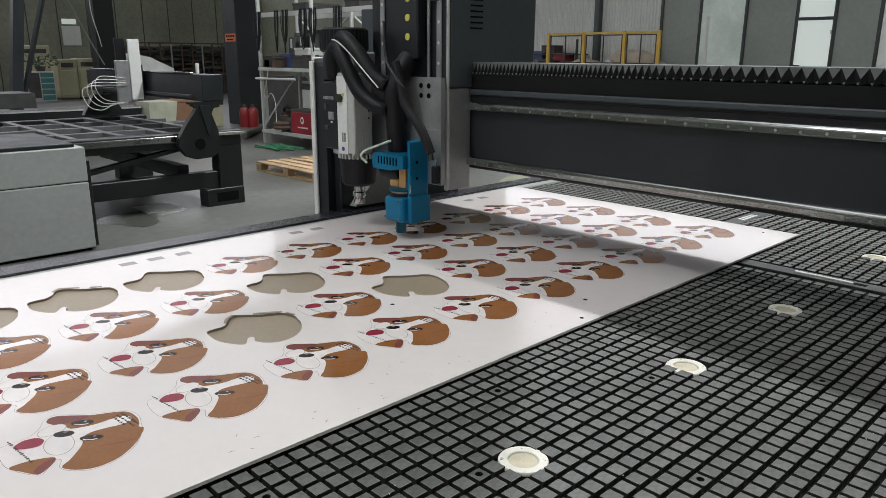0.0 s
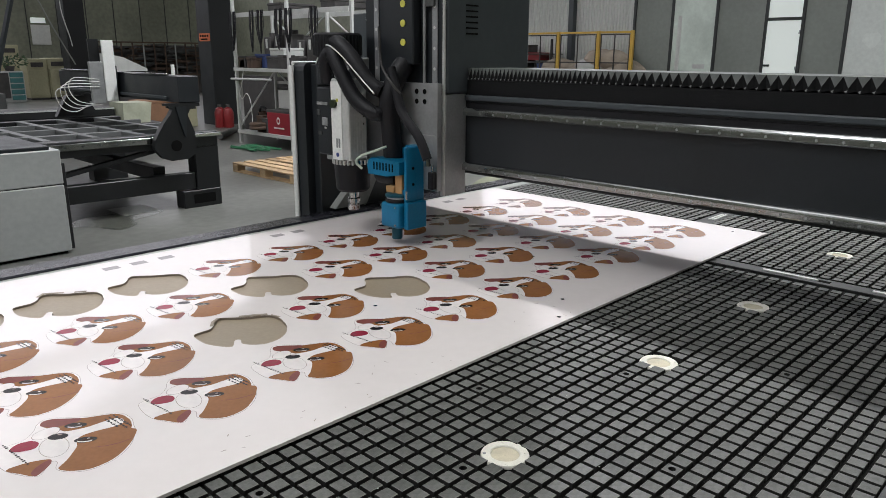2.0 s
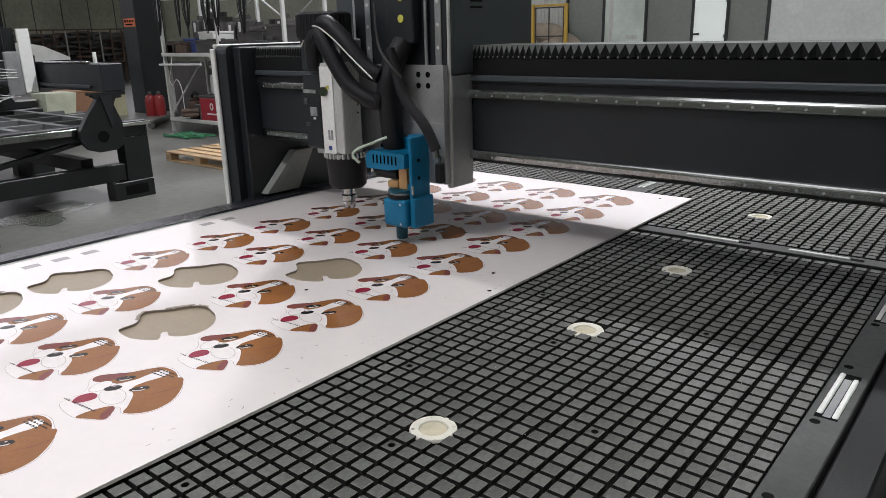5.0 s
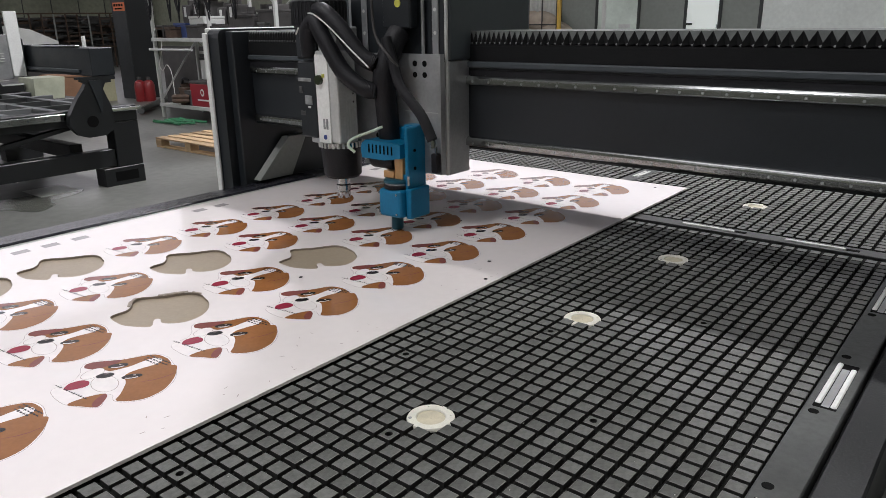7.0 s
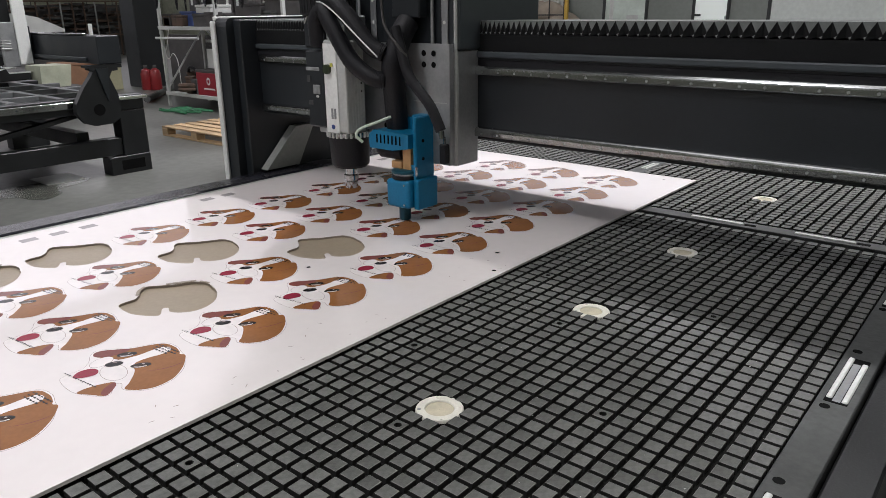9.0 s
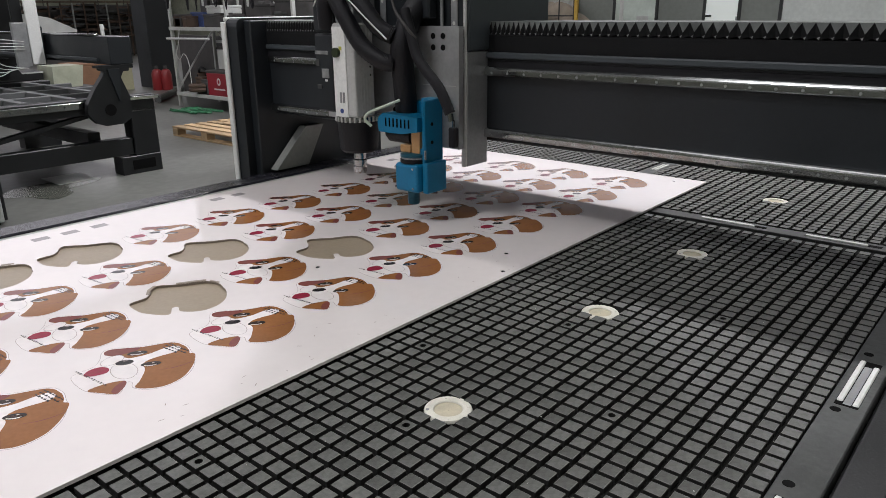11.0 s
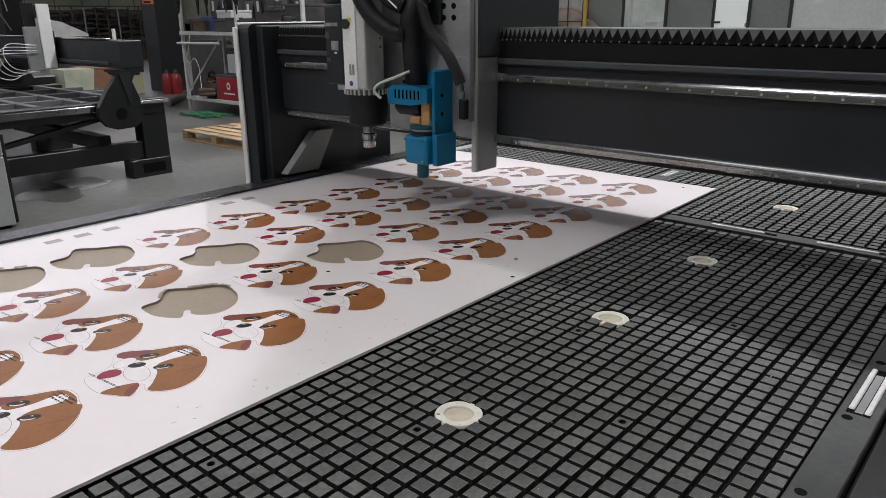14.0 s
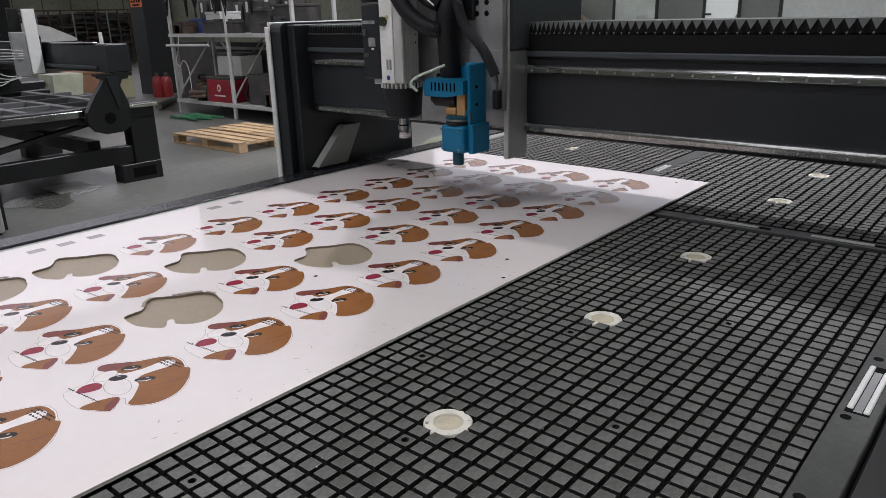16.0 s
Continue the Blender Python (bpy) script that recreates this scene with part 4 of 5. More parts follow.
part("beam_top_rail", box(2.165, 2.20, YB + 0.12, YB + 2.5, 1.1125, 1.128, 0.003), M_STEEL, bm_t)
part("beam_low_rail", box(2.15, 2.1695, YB + 0.1, YB + 2.5, 0.92, 0.945, 0.003), M_COVER, bm_t)
part("end_stop", box(2.22, 2.245, YB + 0.10, YB + 0.12, 1.1125, 1.20, 0.002), M_WHITEP, bm_t)
part("tool_carriage", box(1.90, 2.018, 6.362, 6.40, 0.85, 1.215, 0.004), M_ALUD, bm_t, "bare aluminium tool carriage")
part("tool_plate", box(2.022, 2.125, 6.355, 6.375, 0.868, 1.40, 0.003), M_WHITEP, bm_t, "pale aluminium upright tool plate")
part("back_plate", box(1.93, 2.02, 6.41, 6.44, 0.87, 1.41, 0.004), M_BLACK2, bm_t)
part("carriage_body", box(2.03, 2.149, 6.38, 6.75, 0.87, 1.18, 0.006), M_BLACK, bm_t)
part("carriage_arm", box(2.356, 2.40, 6.35, 6.6, 0.90, 1.10, 0.004), M_BLACK, bm_t)
part("far_foot", plate([(2.0, 0.65), (2.12, 0.86), (2.30, 0.86), (2.42, 0.65)], YB + 2.3, YB + 2.38, "y"), M_BLACK2, bm_t)
for k in range(4):
    a = 0.10 + 0.045 * k
    part("loose_cable", tube([(1.97, 6.355, 1.06 - 0.02 * k), (1.85 - a, 6.34, 1.08 - 0.03 * k), (1.76 - a * 0.6, 6.34, 0.99 - 0.05 * k), (1.80 - a * 0.3, 6.34, 0.88 - 0.03 * k), (1.97 - 0.04 * k, 6.35, 0.84)], 0.0038, 6, 6), M_PLASTIC, bm_t, "loose white cable", True)

cab = thing("grey_cabinet", "light grey steel machine cabinet with a black top", "cabinet", at=(0.005, -0.03, 0))
part("lower_panel", box(-1.6, 0.905, 4.40, 5.25, 0.02, 0.462, 0.006), M_GREYCAB, cab)
part("upper_panel", box(-1.6, 0.905, 4.40, 5.25, 0.467, 0.690, 0.006), M_GREYCAB, cab)
part("seam", box(-1.59, 0.895, 4.41, 5.24, 0.462, 0.467, 0), M_HOLE, cab)
part("plinth", box(-1.58, 0.885, 4.43, 5.2, 0.0, 0.02, 0), M_HOLE, cab)
part("top", box(-1.6, 0.85, 4.42, 5.30, 0.691, 0.715, 0.004), M_BLACK, cab, "black worktop")
part("edge_strip", box(0.9055, 0.925, 4.405, 5.2, 0.03, 0.60, 0.003), M_BLACK2, cab)

# long low bases of a second machine farther back
base2 = thing("stacked_beams", "dark stacked steel beams lying in the hall", "steel beam")
part("beam", box(-2.0, 3.2, 9.2, 9.5, 0.50, 0.60, 0.005), M_BLACK2, base2)
part("beam", box(-2.0, 3.4, 9.6, 10.4, 0.30, 0.49, 0.005), M_BLACK2, base2)
part("beam", box(-2.0, 2.3, 10.5, 11.2, 0.55, 0.75, 0.005), M_EDGE, base2)
part("support", box(-2.0, 3.0, 9.25, 11.1, 0.0, 0.299, 0.005), M_BLACK2, base2)
part("pale_edge", box(-2.0, 3.2, 9.19, 9.199, 0.58, 0.598, 0), M_ALUP, base2)

# ---- pallet ----
pal = thing("wooden_pallet", "pale rough wooden pallet lying on the floor", "pallet", at=(3.47, 5.52, 0))
PW, PL = 0.95, 1.22
for k in range(7):
    x = k * (PW - 0.10) / 6
    part("top_board", box(x, x + 0.10, 0, PL, 0.122, 0.144, 0.002), M_WOOD, pal)
for k in range(3):
    y = k * (PL - 0.10) / 2
    part("cross_board", box(0, PW, y, y + 0.10, 0.100, 0.1215, 0.002), M_WOOD, pal)
    for q in range(3):
        x = q * (PW - 0.10) / 2
        part("block", box(x, x + 0.10, y, y + 0.10, 0.0225, 0.0995, 0.002), M_WOOD, pal)
for q in range(3):
    x = q * (PW - 0.10) / 2
    part("bottom_board", box(x, x + 0.10, 0, PL, 0, 0.022, 0.002), M_WOOD, pal)
part("loose_board", box(0.42, 0.50, 0.45, 0.9, 0.1445, 0.160, 0.002), M_WOOD, pal)

# ---- storage rack ----
RACK_THINGS = ("storage_rack", "hanging_cable", "motor_unit", "black_board", "red_box", "white_case", "black_case", "blue_toolbox", "instrument", "grey_carton", "dark_motor_box", "machine_box", "coiled_hose", "small_part_box", "dark_bundle")
RM = Matrix.Translation((4.93, 9.08, 0)) @ Matrix.Diagonal((1.0, 0.84, 1.0, 1.0)) @ Matrix.Translation((-5.30, -9.80, 0))
rack = thing("storage_rack", "white slotted-angle storage rack with three levels", "storage rack")
RY = (9.80, 8.20, 6.60)
for ry in RY:
    for rx in (5.30, 5.95):
        part("post", box(rx, rx + 0.045, ry - 0.045, ry, 0, 2.06 if ry != 8.20 else 2.25, 0.003), M_RACK, rack)
for z in (0.17, 1.06):
    for ya, yb in zip(RY[1:], RY):
        part("shelf", box(5.31, 5.98, ya + 0.002, yb - 0.047, z, z + 0.03, 0.003), M_RACK, rack)
        part("shelf_beam", box(5.285, 5.299, ya, yb, z - 0.012, z + 0.034, 0.002), M_RACK, rack)
for ya, yb in zip(RY[1:], RY):
    for rx in (5.285, 6.0):
        part("top_beam", box(rx, rx + 0.014, ya, yb, 1.78, 1.84, 0.002), M_RACK, rack)
    part("mid_tie", box(5.99, 6.0, ya, yb, 0.85, 0.89, 0.002), M_RACK, rack)
    for z0, z1 in ((0.2, 1.05), (1.10, 1.78)):
        part("brace", tube([(5.99, yb - 0.1, z0), (5.99, (ya + yb) / 2, (z0 + z1) / 2), (5.99, ya + 0.1, z1)], 0.014, 6, 2), M_RACK, rack)
        part("brace", tube([(5.97, ya + 0.1, z0), (5.97, (ya + yb) / 2, (z0 + z1) / 2), (5.97, yb - 0.1, z1)], 0.014, 6, 2), M_RACK, rack)
for ry in (9.80, 8.2):
    part("side_brace", tube([(5.33, ry - 0.02, 0.25), (5.65, ry - 0.02, 0.65), (5.96, ry - 0.02, 1.02)], 0.015, 6, 2), M_RACK, rack)
random.seed(8)
for yy in (9.70, 9.1, 8.85, 8.32, 8.05, 7.4):
    c = thing("hanging_cable", "bundle of black cables hanging from the rack", "cable", "cables on the rack")
    for k in range(6):
        w = random.uniform(0.02, 0.10)
        part("strand", tube([(5.27, yy - w, 1.86), (5.262, yy - w * 1.1, 1.64), (5.262, yy, 1.40 + random.uniform(-0.12, 0.1)), (5.262, yy + w * 1.1, 1.64), (5.27, yy + w, 1.86)], 0.0065, 6, 6), M_RUB, c, "", True)


def crate(name, label, x0, x1, y0, y1, z0, h, m, lid=None):
    c = thing(name, label, "box")
    part("body", box(x0, x1, y0, y1, z0, z0 + h, 0.01, 2), m, c)
    part("lid", box(x0 - 0.006, x1 + 0.006, y0 - 0.006, y1 + 0.006, z0 + h + 0.0005, z0 + h + 0.035, 0.006), lid or m, c)
    return c


red = crate("red_box", "red metal box with a white round mark", 5.33, 5.75, 8.26, 8.92, 0.2005, 0.30, M_REDP, M_CLUT)
part("mark", cyl((5.3295, 8.58, 0.39), (5.327, 8.58, 0.39), 0.05, n=20), M_WHITEP, red)
part("mark_centre", cyl((5.327, 8.58, 0.39), (5.3255, 8.58, 0.39), 0.025, n=16), M_REDP, red)
part("mark_bar", box(5.327, 5.3295, 8.42, 8.72, 0.28, 0.30, 0), M_WHITEP, red)
crate("white_case", "white plastic case on the rack shelf", 5.4, 5.8, 8.45, 8.85, 1.2605, 0.07, M_PLASTIC)
crate("black_case", "black equipment case on the rack shelf", 5.38, 5.82, 8.38, 8.92, 1.0905, 0.13, M_CLUT)
crate("blue_toolbox", "dark blue toolbox on the rack shelf", 5.5, 5.85, 9.15, 9.5, 1.0905, 0.16, M_BOXB)
crate("instrument", "white instrument case on the lower shelf", 5.55, 5.9, 8.3, 8.95, 0.537, 0.26, M_PLASTIC, M_CLUT)
crate("grey_carton", "grey carton on the rack shelf", 5.4, 5.8, 7.2, 7.7, 1.0905, 0.25, M_CLUT)
crate("dark_motor_box", "dark motor housing on the rack shelf", 5.4, 5.8, 6.7, 7.1, 1.0905, 0.3, M_CLUT)
crate("machine_box", "dark machine part on the lower rack shelf", 5.4, 5.9, 6.75, 7.9, 0.2005, 0.35, M_CLUT)
bb = thing("black_board", "black board leaning behind the rack", "board")
part("panel", box(6.06, 6.09, 7.0, 11.1, 0, 0.95, 0.004), M_CLUT, bb)
random.seed(5)
for k in range(9):
    yy, hh = 9.62 - 0.32 * k + random.uniform(-0.03, 0.03), random.uniform(0.30, 0.48)
    mu = thing("motor_unit", "dark motor unit with a pale tag on the rack", "motor unit", "motor units on the rack")
    part("housing", box(5.72, 5.96, yy - 0.20, yy, 1.0905, 1.0905 + hh, 0.02, 2), M_CLUT, mu)
    part("neck", cyl((5.84, yy - 0.10, 1.0905 + hh), (5.84, yy - 0.10, 1.15 + hh), 0.06, n=14), M_CLUT, mu)
    part("tag", box(5.717, 5.7195, yy - 0.13, yy - 0.07, 1.0905 + hh - 0.16, 1.0905 + hh - 0.03, 0), M_PLASTIC, mu, "pale paper tag")
random.seed(21)
for k in range(16):
    yy, z0 = random.uniform(6.75, 9.5), random.choice((0.2005, 1.0905, 1.0905))
    w, hgt = random.uniform(0.08, 0.22), random.uniform(0.06, 0.2)
    crate("small_part_box", "small part box stored on the rack", 5.32, 5.5, yy, yy + w, z0, hgt, random.choice((M_CLUT, M_CLUT, M_EDGE, M_RUST)))
for yy in (9.0, 7.6):
    crate("dark_bundle", "dark bundle lying on top of the rack", 5.35, 5.9, yy - 0.6, yy - 0.25, 1.8405, 0.07, M_CLUT)
for k, (hy, hz, hr) in enumerate(((9.25, 0.33, 0.17), (9.05, 0.30, 0.15), (7.9, 0.30, 0.14))):
    c = thing("coiled_hose", "coiled black hose standing on the lower rack shelf", "hose")
    ring = [(5.45 + 0.02 * math.sin(a * 3), hy + hr * math.cos(a), 0.2105 + hr + hr * math.sin(a)) for a in (0.5 * q for q in range(14))]
    part("coil", tube(ring, 0.02, 8, 4), M_RUB, c, "", True)
for ob in [o for o in scene.objects if o.parent is None and o.name.split(".")[0] in RACK_THINGS]:
    for ch in ob.children_recursive:
        ch.data.transform(RM)
for ch in pal.children_recursive:
    ch.data.transform(Matrix.Diagonal((1.0, 1.0, 0.72, 1.0)))
bkt = thing("brown_bucket", "brown bucket standing on the lower rack shelf", "bucket")
part("bucket_body", lathe([(0.002, 0.201), (0.10, 0.201), (0.125, 0.46), (0.13, 0.47), (0.118, 0.47), (0.098, 0.225), (0.002, 0.22)], 20, (5.2, 8.72)), M_RUST, bkt, "", True)
coil = thing("tyre_coil", "thick dark hose coil lying on the lower rack shelf", "hose")
part("coil", tube([(5.05 + 0.19 * math.cos(0.5 * q), 8.55 + 0.18 * math.sin(0.5 * q), 0.24 + 0.004 * q) for q in range(26)], 0.032, 8, 3), M_RUST, coil, "", True)
wire = thing("dangling_wire", "thin pale wire dangling from the rack shelf", "wire")
part("wire_loop", tube([(4.908, 8.80, 1.06), (4.90, 8.86, 0.85), (4.90, 8.93, 0.74), (4.90, 8.86, 0.66), (4.90, 8.74, 0.74), (4.90, 8.64, 0.62), (4.90, 8.62, 0.30), (4.94, 8.60, 0.205)], 0.005, 6, 6), M_PLASTIC, wire, "", True)
part("front_tie", cyl((4.905, 9.14, 0.935), (4.905, 8.10, 0.945), 0.016, n=10), M_RACK, rack, "", True)
net = thing("green_strap", "tangled green strap on the floor", "strap")
for k in range(6):
    part("loop", tube([(4.72 + 0.2 * math.sin(2.1 * k + q), 8.3 + 0.35 * math.cos(1.3 * k + 1.7 * q), 0.012 + 0.004 * k) for q in range(5)], 0.010, 6, 5), M_GREEN, net)
pipe = thing("long_pipe", "grey pipe lying on the floor behind the rack", "pipe")
part("tube", cyl((4.9, 9.6, 0.06), (6.2, 11.0, 0.06), 0.05, n=12), M_EDGE, pipe)

# ---- columns ----
ZCOL = 3.2


def h_column(x, y, w, label):
    c = thing("steel_column", label, "column", "hall columns")
    part("flange", box(x - w / 2, x + w / 2, y - w / 2, y - w / 2 + 0.03, 0, ZCOL, 0.003), M_BLACK2, c)
    part("flange", box(x - w / 2, x + w / 2, y + w / 2 - 0.03, y + w / 2, 0, ZCOL, 0.003), M_BLACK2, c)
    part("web", box(x - 0.03, x + 0.03, y - w / 2 + 0.031, y + w / 2 - 0.031, 0, ZCOL, 0), M_COVER, c)
    part("cover_plate", box(x - w / 2 - 0.012, x - w / 2 - 0.001, y - w / 2, y + w / 2, 0, ZCOL, 0.002), M_BLACK, c)
    return c


h_column(6.33, 12.07, 0.46, "dark grey steel column with an orange sign")
h_column(6.9, 20.7, 0.5, "dark grey steel column")
sgn = thing("orange_sign", "small orange warning sign fixed to the column", "sign")
part("board", box(6.074, 6.085, 11.84, 12.22, 1.50, 1.64, 0.002), M_ORANGE, sgn)
for k in range(4):
    part("text_bar", box(6.0715, 6.0737, 11.88 + 0.085 * k, 11.935 + 0.085 * k, 1.575, 1.615, 0), M_INK, sgn)
part("text_bar", box(6.0715, 6.0737, 11.92, 12.16, 1.525, 1.55, 0), M_INK, sgn)
ext = thing("fire_extinguisher", "red fire extinguisher standing on the floor", "fire extinguisher", "fire extinguishers", (5.95, 11.45, 0))
part("cylinder", lathe([(0.002, 0), (0.088, 0), (0.094, 0.02), (0.094, 0.27), (0.07, 0.335), (0.026, 0.36), (0.002, 0.36)], 18), M_REDX, ext, "", True)
part("valve", box(-0.03, 0.03, -0.02, 0.02, 0.36, 0.41, 0.004), M_CLUT, ext)
for ex, ey in ((6.05, 11.33),):
    copy_thing(ext, pose(ex, ey, 0))

# ---- far left: cabinets, tubs, frames ----
for k, (x0, y0, w, d, h) in enumerate(((6.0, 21.9, 0.52, 0.6, 1.12), (6.56, 22.0, 0.55, 0.6, 1.14), (5.55, 23.6, 0.8, 0.5, 1.5))):
    c = thing("cream_cabinet", "cream painted machine cabinet in the back of the hall", "cabinet", "cream cabinets")
    part("body", box(x0, x0 + w, y0, y0 + d, 0.05, h, 0.02), M_CREAM, c)
    part("door", box(x0 + 0.04, x0 + w - 0.04, y0 - 0.022, y0 - 0.001, 0.12, h - 0.3, 0.008), M_CREAM, c)
    part("panel", box(x0 + 0.1, x0 + w - 0.1, y0 - 0.02, y0 - 0.001, h - 0.22, h - 0.1, 0.006), M_CLUT, c)
    part("plinth", box(x0 + 0.02, x0 + w - 0.02, y0 + 0.02, y0 + d - 0.02, 0, 0.049, 0), M_CLUT, c)
dr = thing("drawer_unit", "white and teal drawer unit at the back of the hall", "drawer unit")
part("body", box(5.05, 5.75, 21.4, 21.9, 0, 0.80, 0.01), M_RACK, dr)
for k in range(5):
    part("drawer", box(5.40, 5.72, 21.375, 21.399, 0.05 + 0.15 * k, 0.17 + 0.15 * k, 0.006), M_TEAL, dr)
part("opening", box(5.08, 5.37, 21.376, 21.399, 0.1, 0.76, 0), M_CLUT, dr)
pl = thing("leafy_plant", "dark leafy potted plant on a cabinet", "plant")
part("pot", lathe([(0.002, 0.801), (0.10, 0.801), (0.13, 0.93), (0.11, 0.93), (0.002, 0.92)], 16, (5.5, 21.65)), M_CLUT, pl)
bmL = bmesh.new()
random.seed(3)
for k in range(140):
    a, r, z = random.uniform(0, 6.28), random.uniform(0, 0.45), random.uniform(0.93, 1.2)
    m = Matrix.Translation((5.5 + r * math.cos(a), 21.65 + r * math.sin(a) * 0.6, z)) @ Euler((random.uniform(-1, 1), random.uniform(-1, 1), a)).to_matrix().to_4x4()
    vs = [bmL.verts.new(m @ Vector(c)) for c in ((0, 0, 0), (0.05, 0.03, 0.01), (0.12, 0, 0), (0.05, -0.03, 0.01))]
    bmL.faces.new(vs)
part("leaves", bmL, M_LEAF, pl)
tub = thing("cream_tub", "pale green plastic tub behind the machine", "tub", at=(3.42, 9.2, 0))
part("tub_body", plate([(-0.20, 0.44), (-0.17, 0.40), (0.15, 0.40), (0.19, 0.66), (-0.19, 0.66)], -0.22, 0.22, "y"), M_TUB, tub)
part("tub_stand", box(-0.3, 0.3, -0.25, 0.25, 0, 0.399, 0.01), M_CLUT, tub)
crate("cardboard_box", "brown cardboard box behind the machine", 3.90, 4.45, 9.9, 10.4, 0.0, 0.58, M_CARD)
crate("cream_box", "cream box beside the column", 5.45, 5.75, 11.9, 12.2, 0, 0.75, M_CREAM)
hood = thing("white_hood", "white sloping hood behind the neighbouring machine", "hood")
part("hood_body", plate([(4.25, 0.99), (4.95, 0.99), (4.95, 1.03), (4.55, 1.22), (4.25, 1.28)], 12.0, 12.4, "y"), M_PLASTIC, hood)
part("hood_stand", box(4.4, 4.85, 12.05, 12.35, 0, 0.989, 0.01), M_CLUT, hood)
frames = thing("steel_frames", "dark rusty steel frames standing at the back", "steel frame")
for k in range(11):
    part("upright", box(8.0 + 0.34 * k, 8.035 + 0.34 * k, 22.0, 22.04, 0, 1.62, 0.003), M_BRACE if k % 3 == 1 else M_RUST, frames)
for z in (0.6, 1.58):
    part("rail", box(7.9, 11.8, 21.95, 22.0, z, z + 0.04, 0.003), M_RUST, frames)
random.seed(12)
for k in range(120):
    x, z = random.uniform(7.95, 11.2), random.uniform(0.62, 1.52)
    part("stored_piece", box(x, x + random.uniform(0.15, 0.75), 22.06 + 0.03 * (k % 9), 22.35 + 0.03 * (k % 9), z, z + random.uniform(0.02, 0.075), 0.006), random.choice((M_CLUT, M_RUST, M_EDGE, M_CLUT, M_RUST, M_CLUT)), frames)
part("rear_panel", box(7.9, 11.8, 22.75, 22.8, 0.0, 1.5, 0), M_CLUT, frames)
# vertical dark seams and a lit window in the north wall
for k in range(22):
    structure("wall_seam", box(-3 + 1.0 * k, -2.972 + 1.0 * k, HY1 - 0.02, HY1 - 0.003, 0, ZC0, 0), M_DARKFRAME)
structure("wall_vent", box(8.12, 8.6, HY1 - 0.05, HY1 - 0.021, 2.28, 2.46, 0.004), M_GLASSLIT, "small lit window in the back wall")
# slanted dark stays of a lifting frame
stay = thing("lifting_frame", "dark slanted steel lifting frame", "lifting frame")
part("stay", tube([(3.62, 17.0, 0.0), (3.78, 17.0, 1.2), (3.92, 17.0, 2.2), (4.06, 17.0, 3.4)], 0.15, 4, 2), M_COVER, stay, "dark upright stay")
part("stay", tube([(3.83, 17.0, 0.4), (4.04, 17.05, 1.1), (4.41, 17.05, 2.3), (4.75, 17.05, 3.4)], 0.055, 4, 2), M_COVER, stay)
part("tie", tube([(5.3, 19.0, 3.2), (5.9, 19.2, 1.9), (6.4, 19.4, 1.0)], 0.016, 6, 2), M_BRACE, stay)
part("hanging_cable", tube([(6.55, 20.3, 3.2), (6.52, 20.3, 2.4), (6.66, 20.3, 1.7), (6.70, 20.3, 1.45)], 0.014, 6, 6), M_PLASTIC, stay, "thin pale hanging cable", True)
structure("wall_panel", box(8.10, 8.72, HY1 - 0.04, HY1 - 0.022, 1.55, 2.22, 0.004), M_CORR, "pale panel below the small window")

# ---- east partition ----
XE = 16.09
structure("partition", box(XE - 0.03, XE, -4.0, 9.05, 0, 4.0, 0), M_PART, "grey-green glazed office partition")
for name, ya, yb, m, z0, z1 in (("window_3", 6.99, 8.01, M_WINDIM, 0.9, 3.4), ("window_4", 1.2, 4.18, M_GLASSDIM, 0.1, 3.4), ("window_5", -3.0, 1.1, M_GLASSDIM, 0.1, 3.4), ("transom", 5.10, 5.80, M_GLASSLIT, 2.10, 3.4)):
    structure(name, box(XE - 0.045, XE - 0.033, ya, yb, z0, z1, 0), m)
dd = structure("door_1", box(XE - 0.06, XE - 0.034, 5.10, 5.80, 0.02, 2.03, 0.004), M_GLASSLIT, "closed bright frosted door in a dark frame")
part("door_handle", box(XE - 0.11, XE - 0.061, 5.66, 5.80, 1.07, 1.115, 0.005), M_DARKFRAME, dd)
for hz in (0.3, 1.0, 1.75):
    part("hinge", box(XE - 0.07, XE - 0.0605, 5.09, 5.13, hz, hz + 0.08, 0.002), M_ALU, dd)
for yy in (9.05, 8.043, 6.956, 5.837, 5.067, 4.22, 1.15):
    structure("mullion", box(XE - 0.075, XE - 0.031, yy - 0.035, yy + 0.03, 0, 4.0, 0.003), M_DARKFRAME)
structure("transom_bar", box(XE - 0.072, XE - 0.031, 5.09, 5.81, 2.035, 2.095, 0.003), M_DARKFRAME)
of = thing("office_desk", "pale desk with papers seen dimly behind the glass", "desk")
part("top", box(XE - 0.032, XE - 0.0308, 7.05, 7.95, 0.95, 1.0, 0), M_PLASTIC, of)
for ya, yb, z0, z1, m in ((7.80, 7.90, 0.95, 2.2, M_PLASTIC), (7.15, 7.45, 1.0, 1.1, M_RACK)):
    part("office_piece", box(XE - 0.052, XE - 0.046, ya, yb, z0, z1, 0.002), m, of)
# corrugated cladding
bmC = bmesh.new()
cols = []
for k in range(4 * 62 + 1):
    y = 9.08 + 0.021 * k
    x = XE - (0.032 if k % 4 in (0, 1) else 0.008)
    cols.append((bmC.verts.new((x, y, 0)), bmC.verts.new((x, y, 4.0))))
for a, b in zip(cols, cols[1:]):
    bmC.faces.new((a[0], a[1], b[1], b[0]))
structure("cladding", bmC, M_CORR, "pale corrugated sheet cladding")
structure("cladding_post", box(XE - 0.2, XE - 0.035, 10.78, 10.93, 0, 4.0, 0.004), M_COVER)

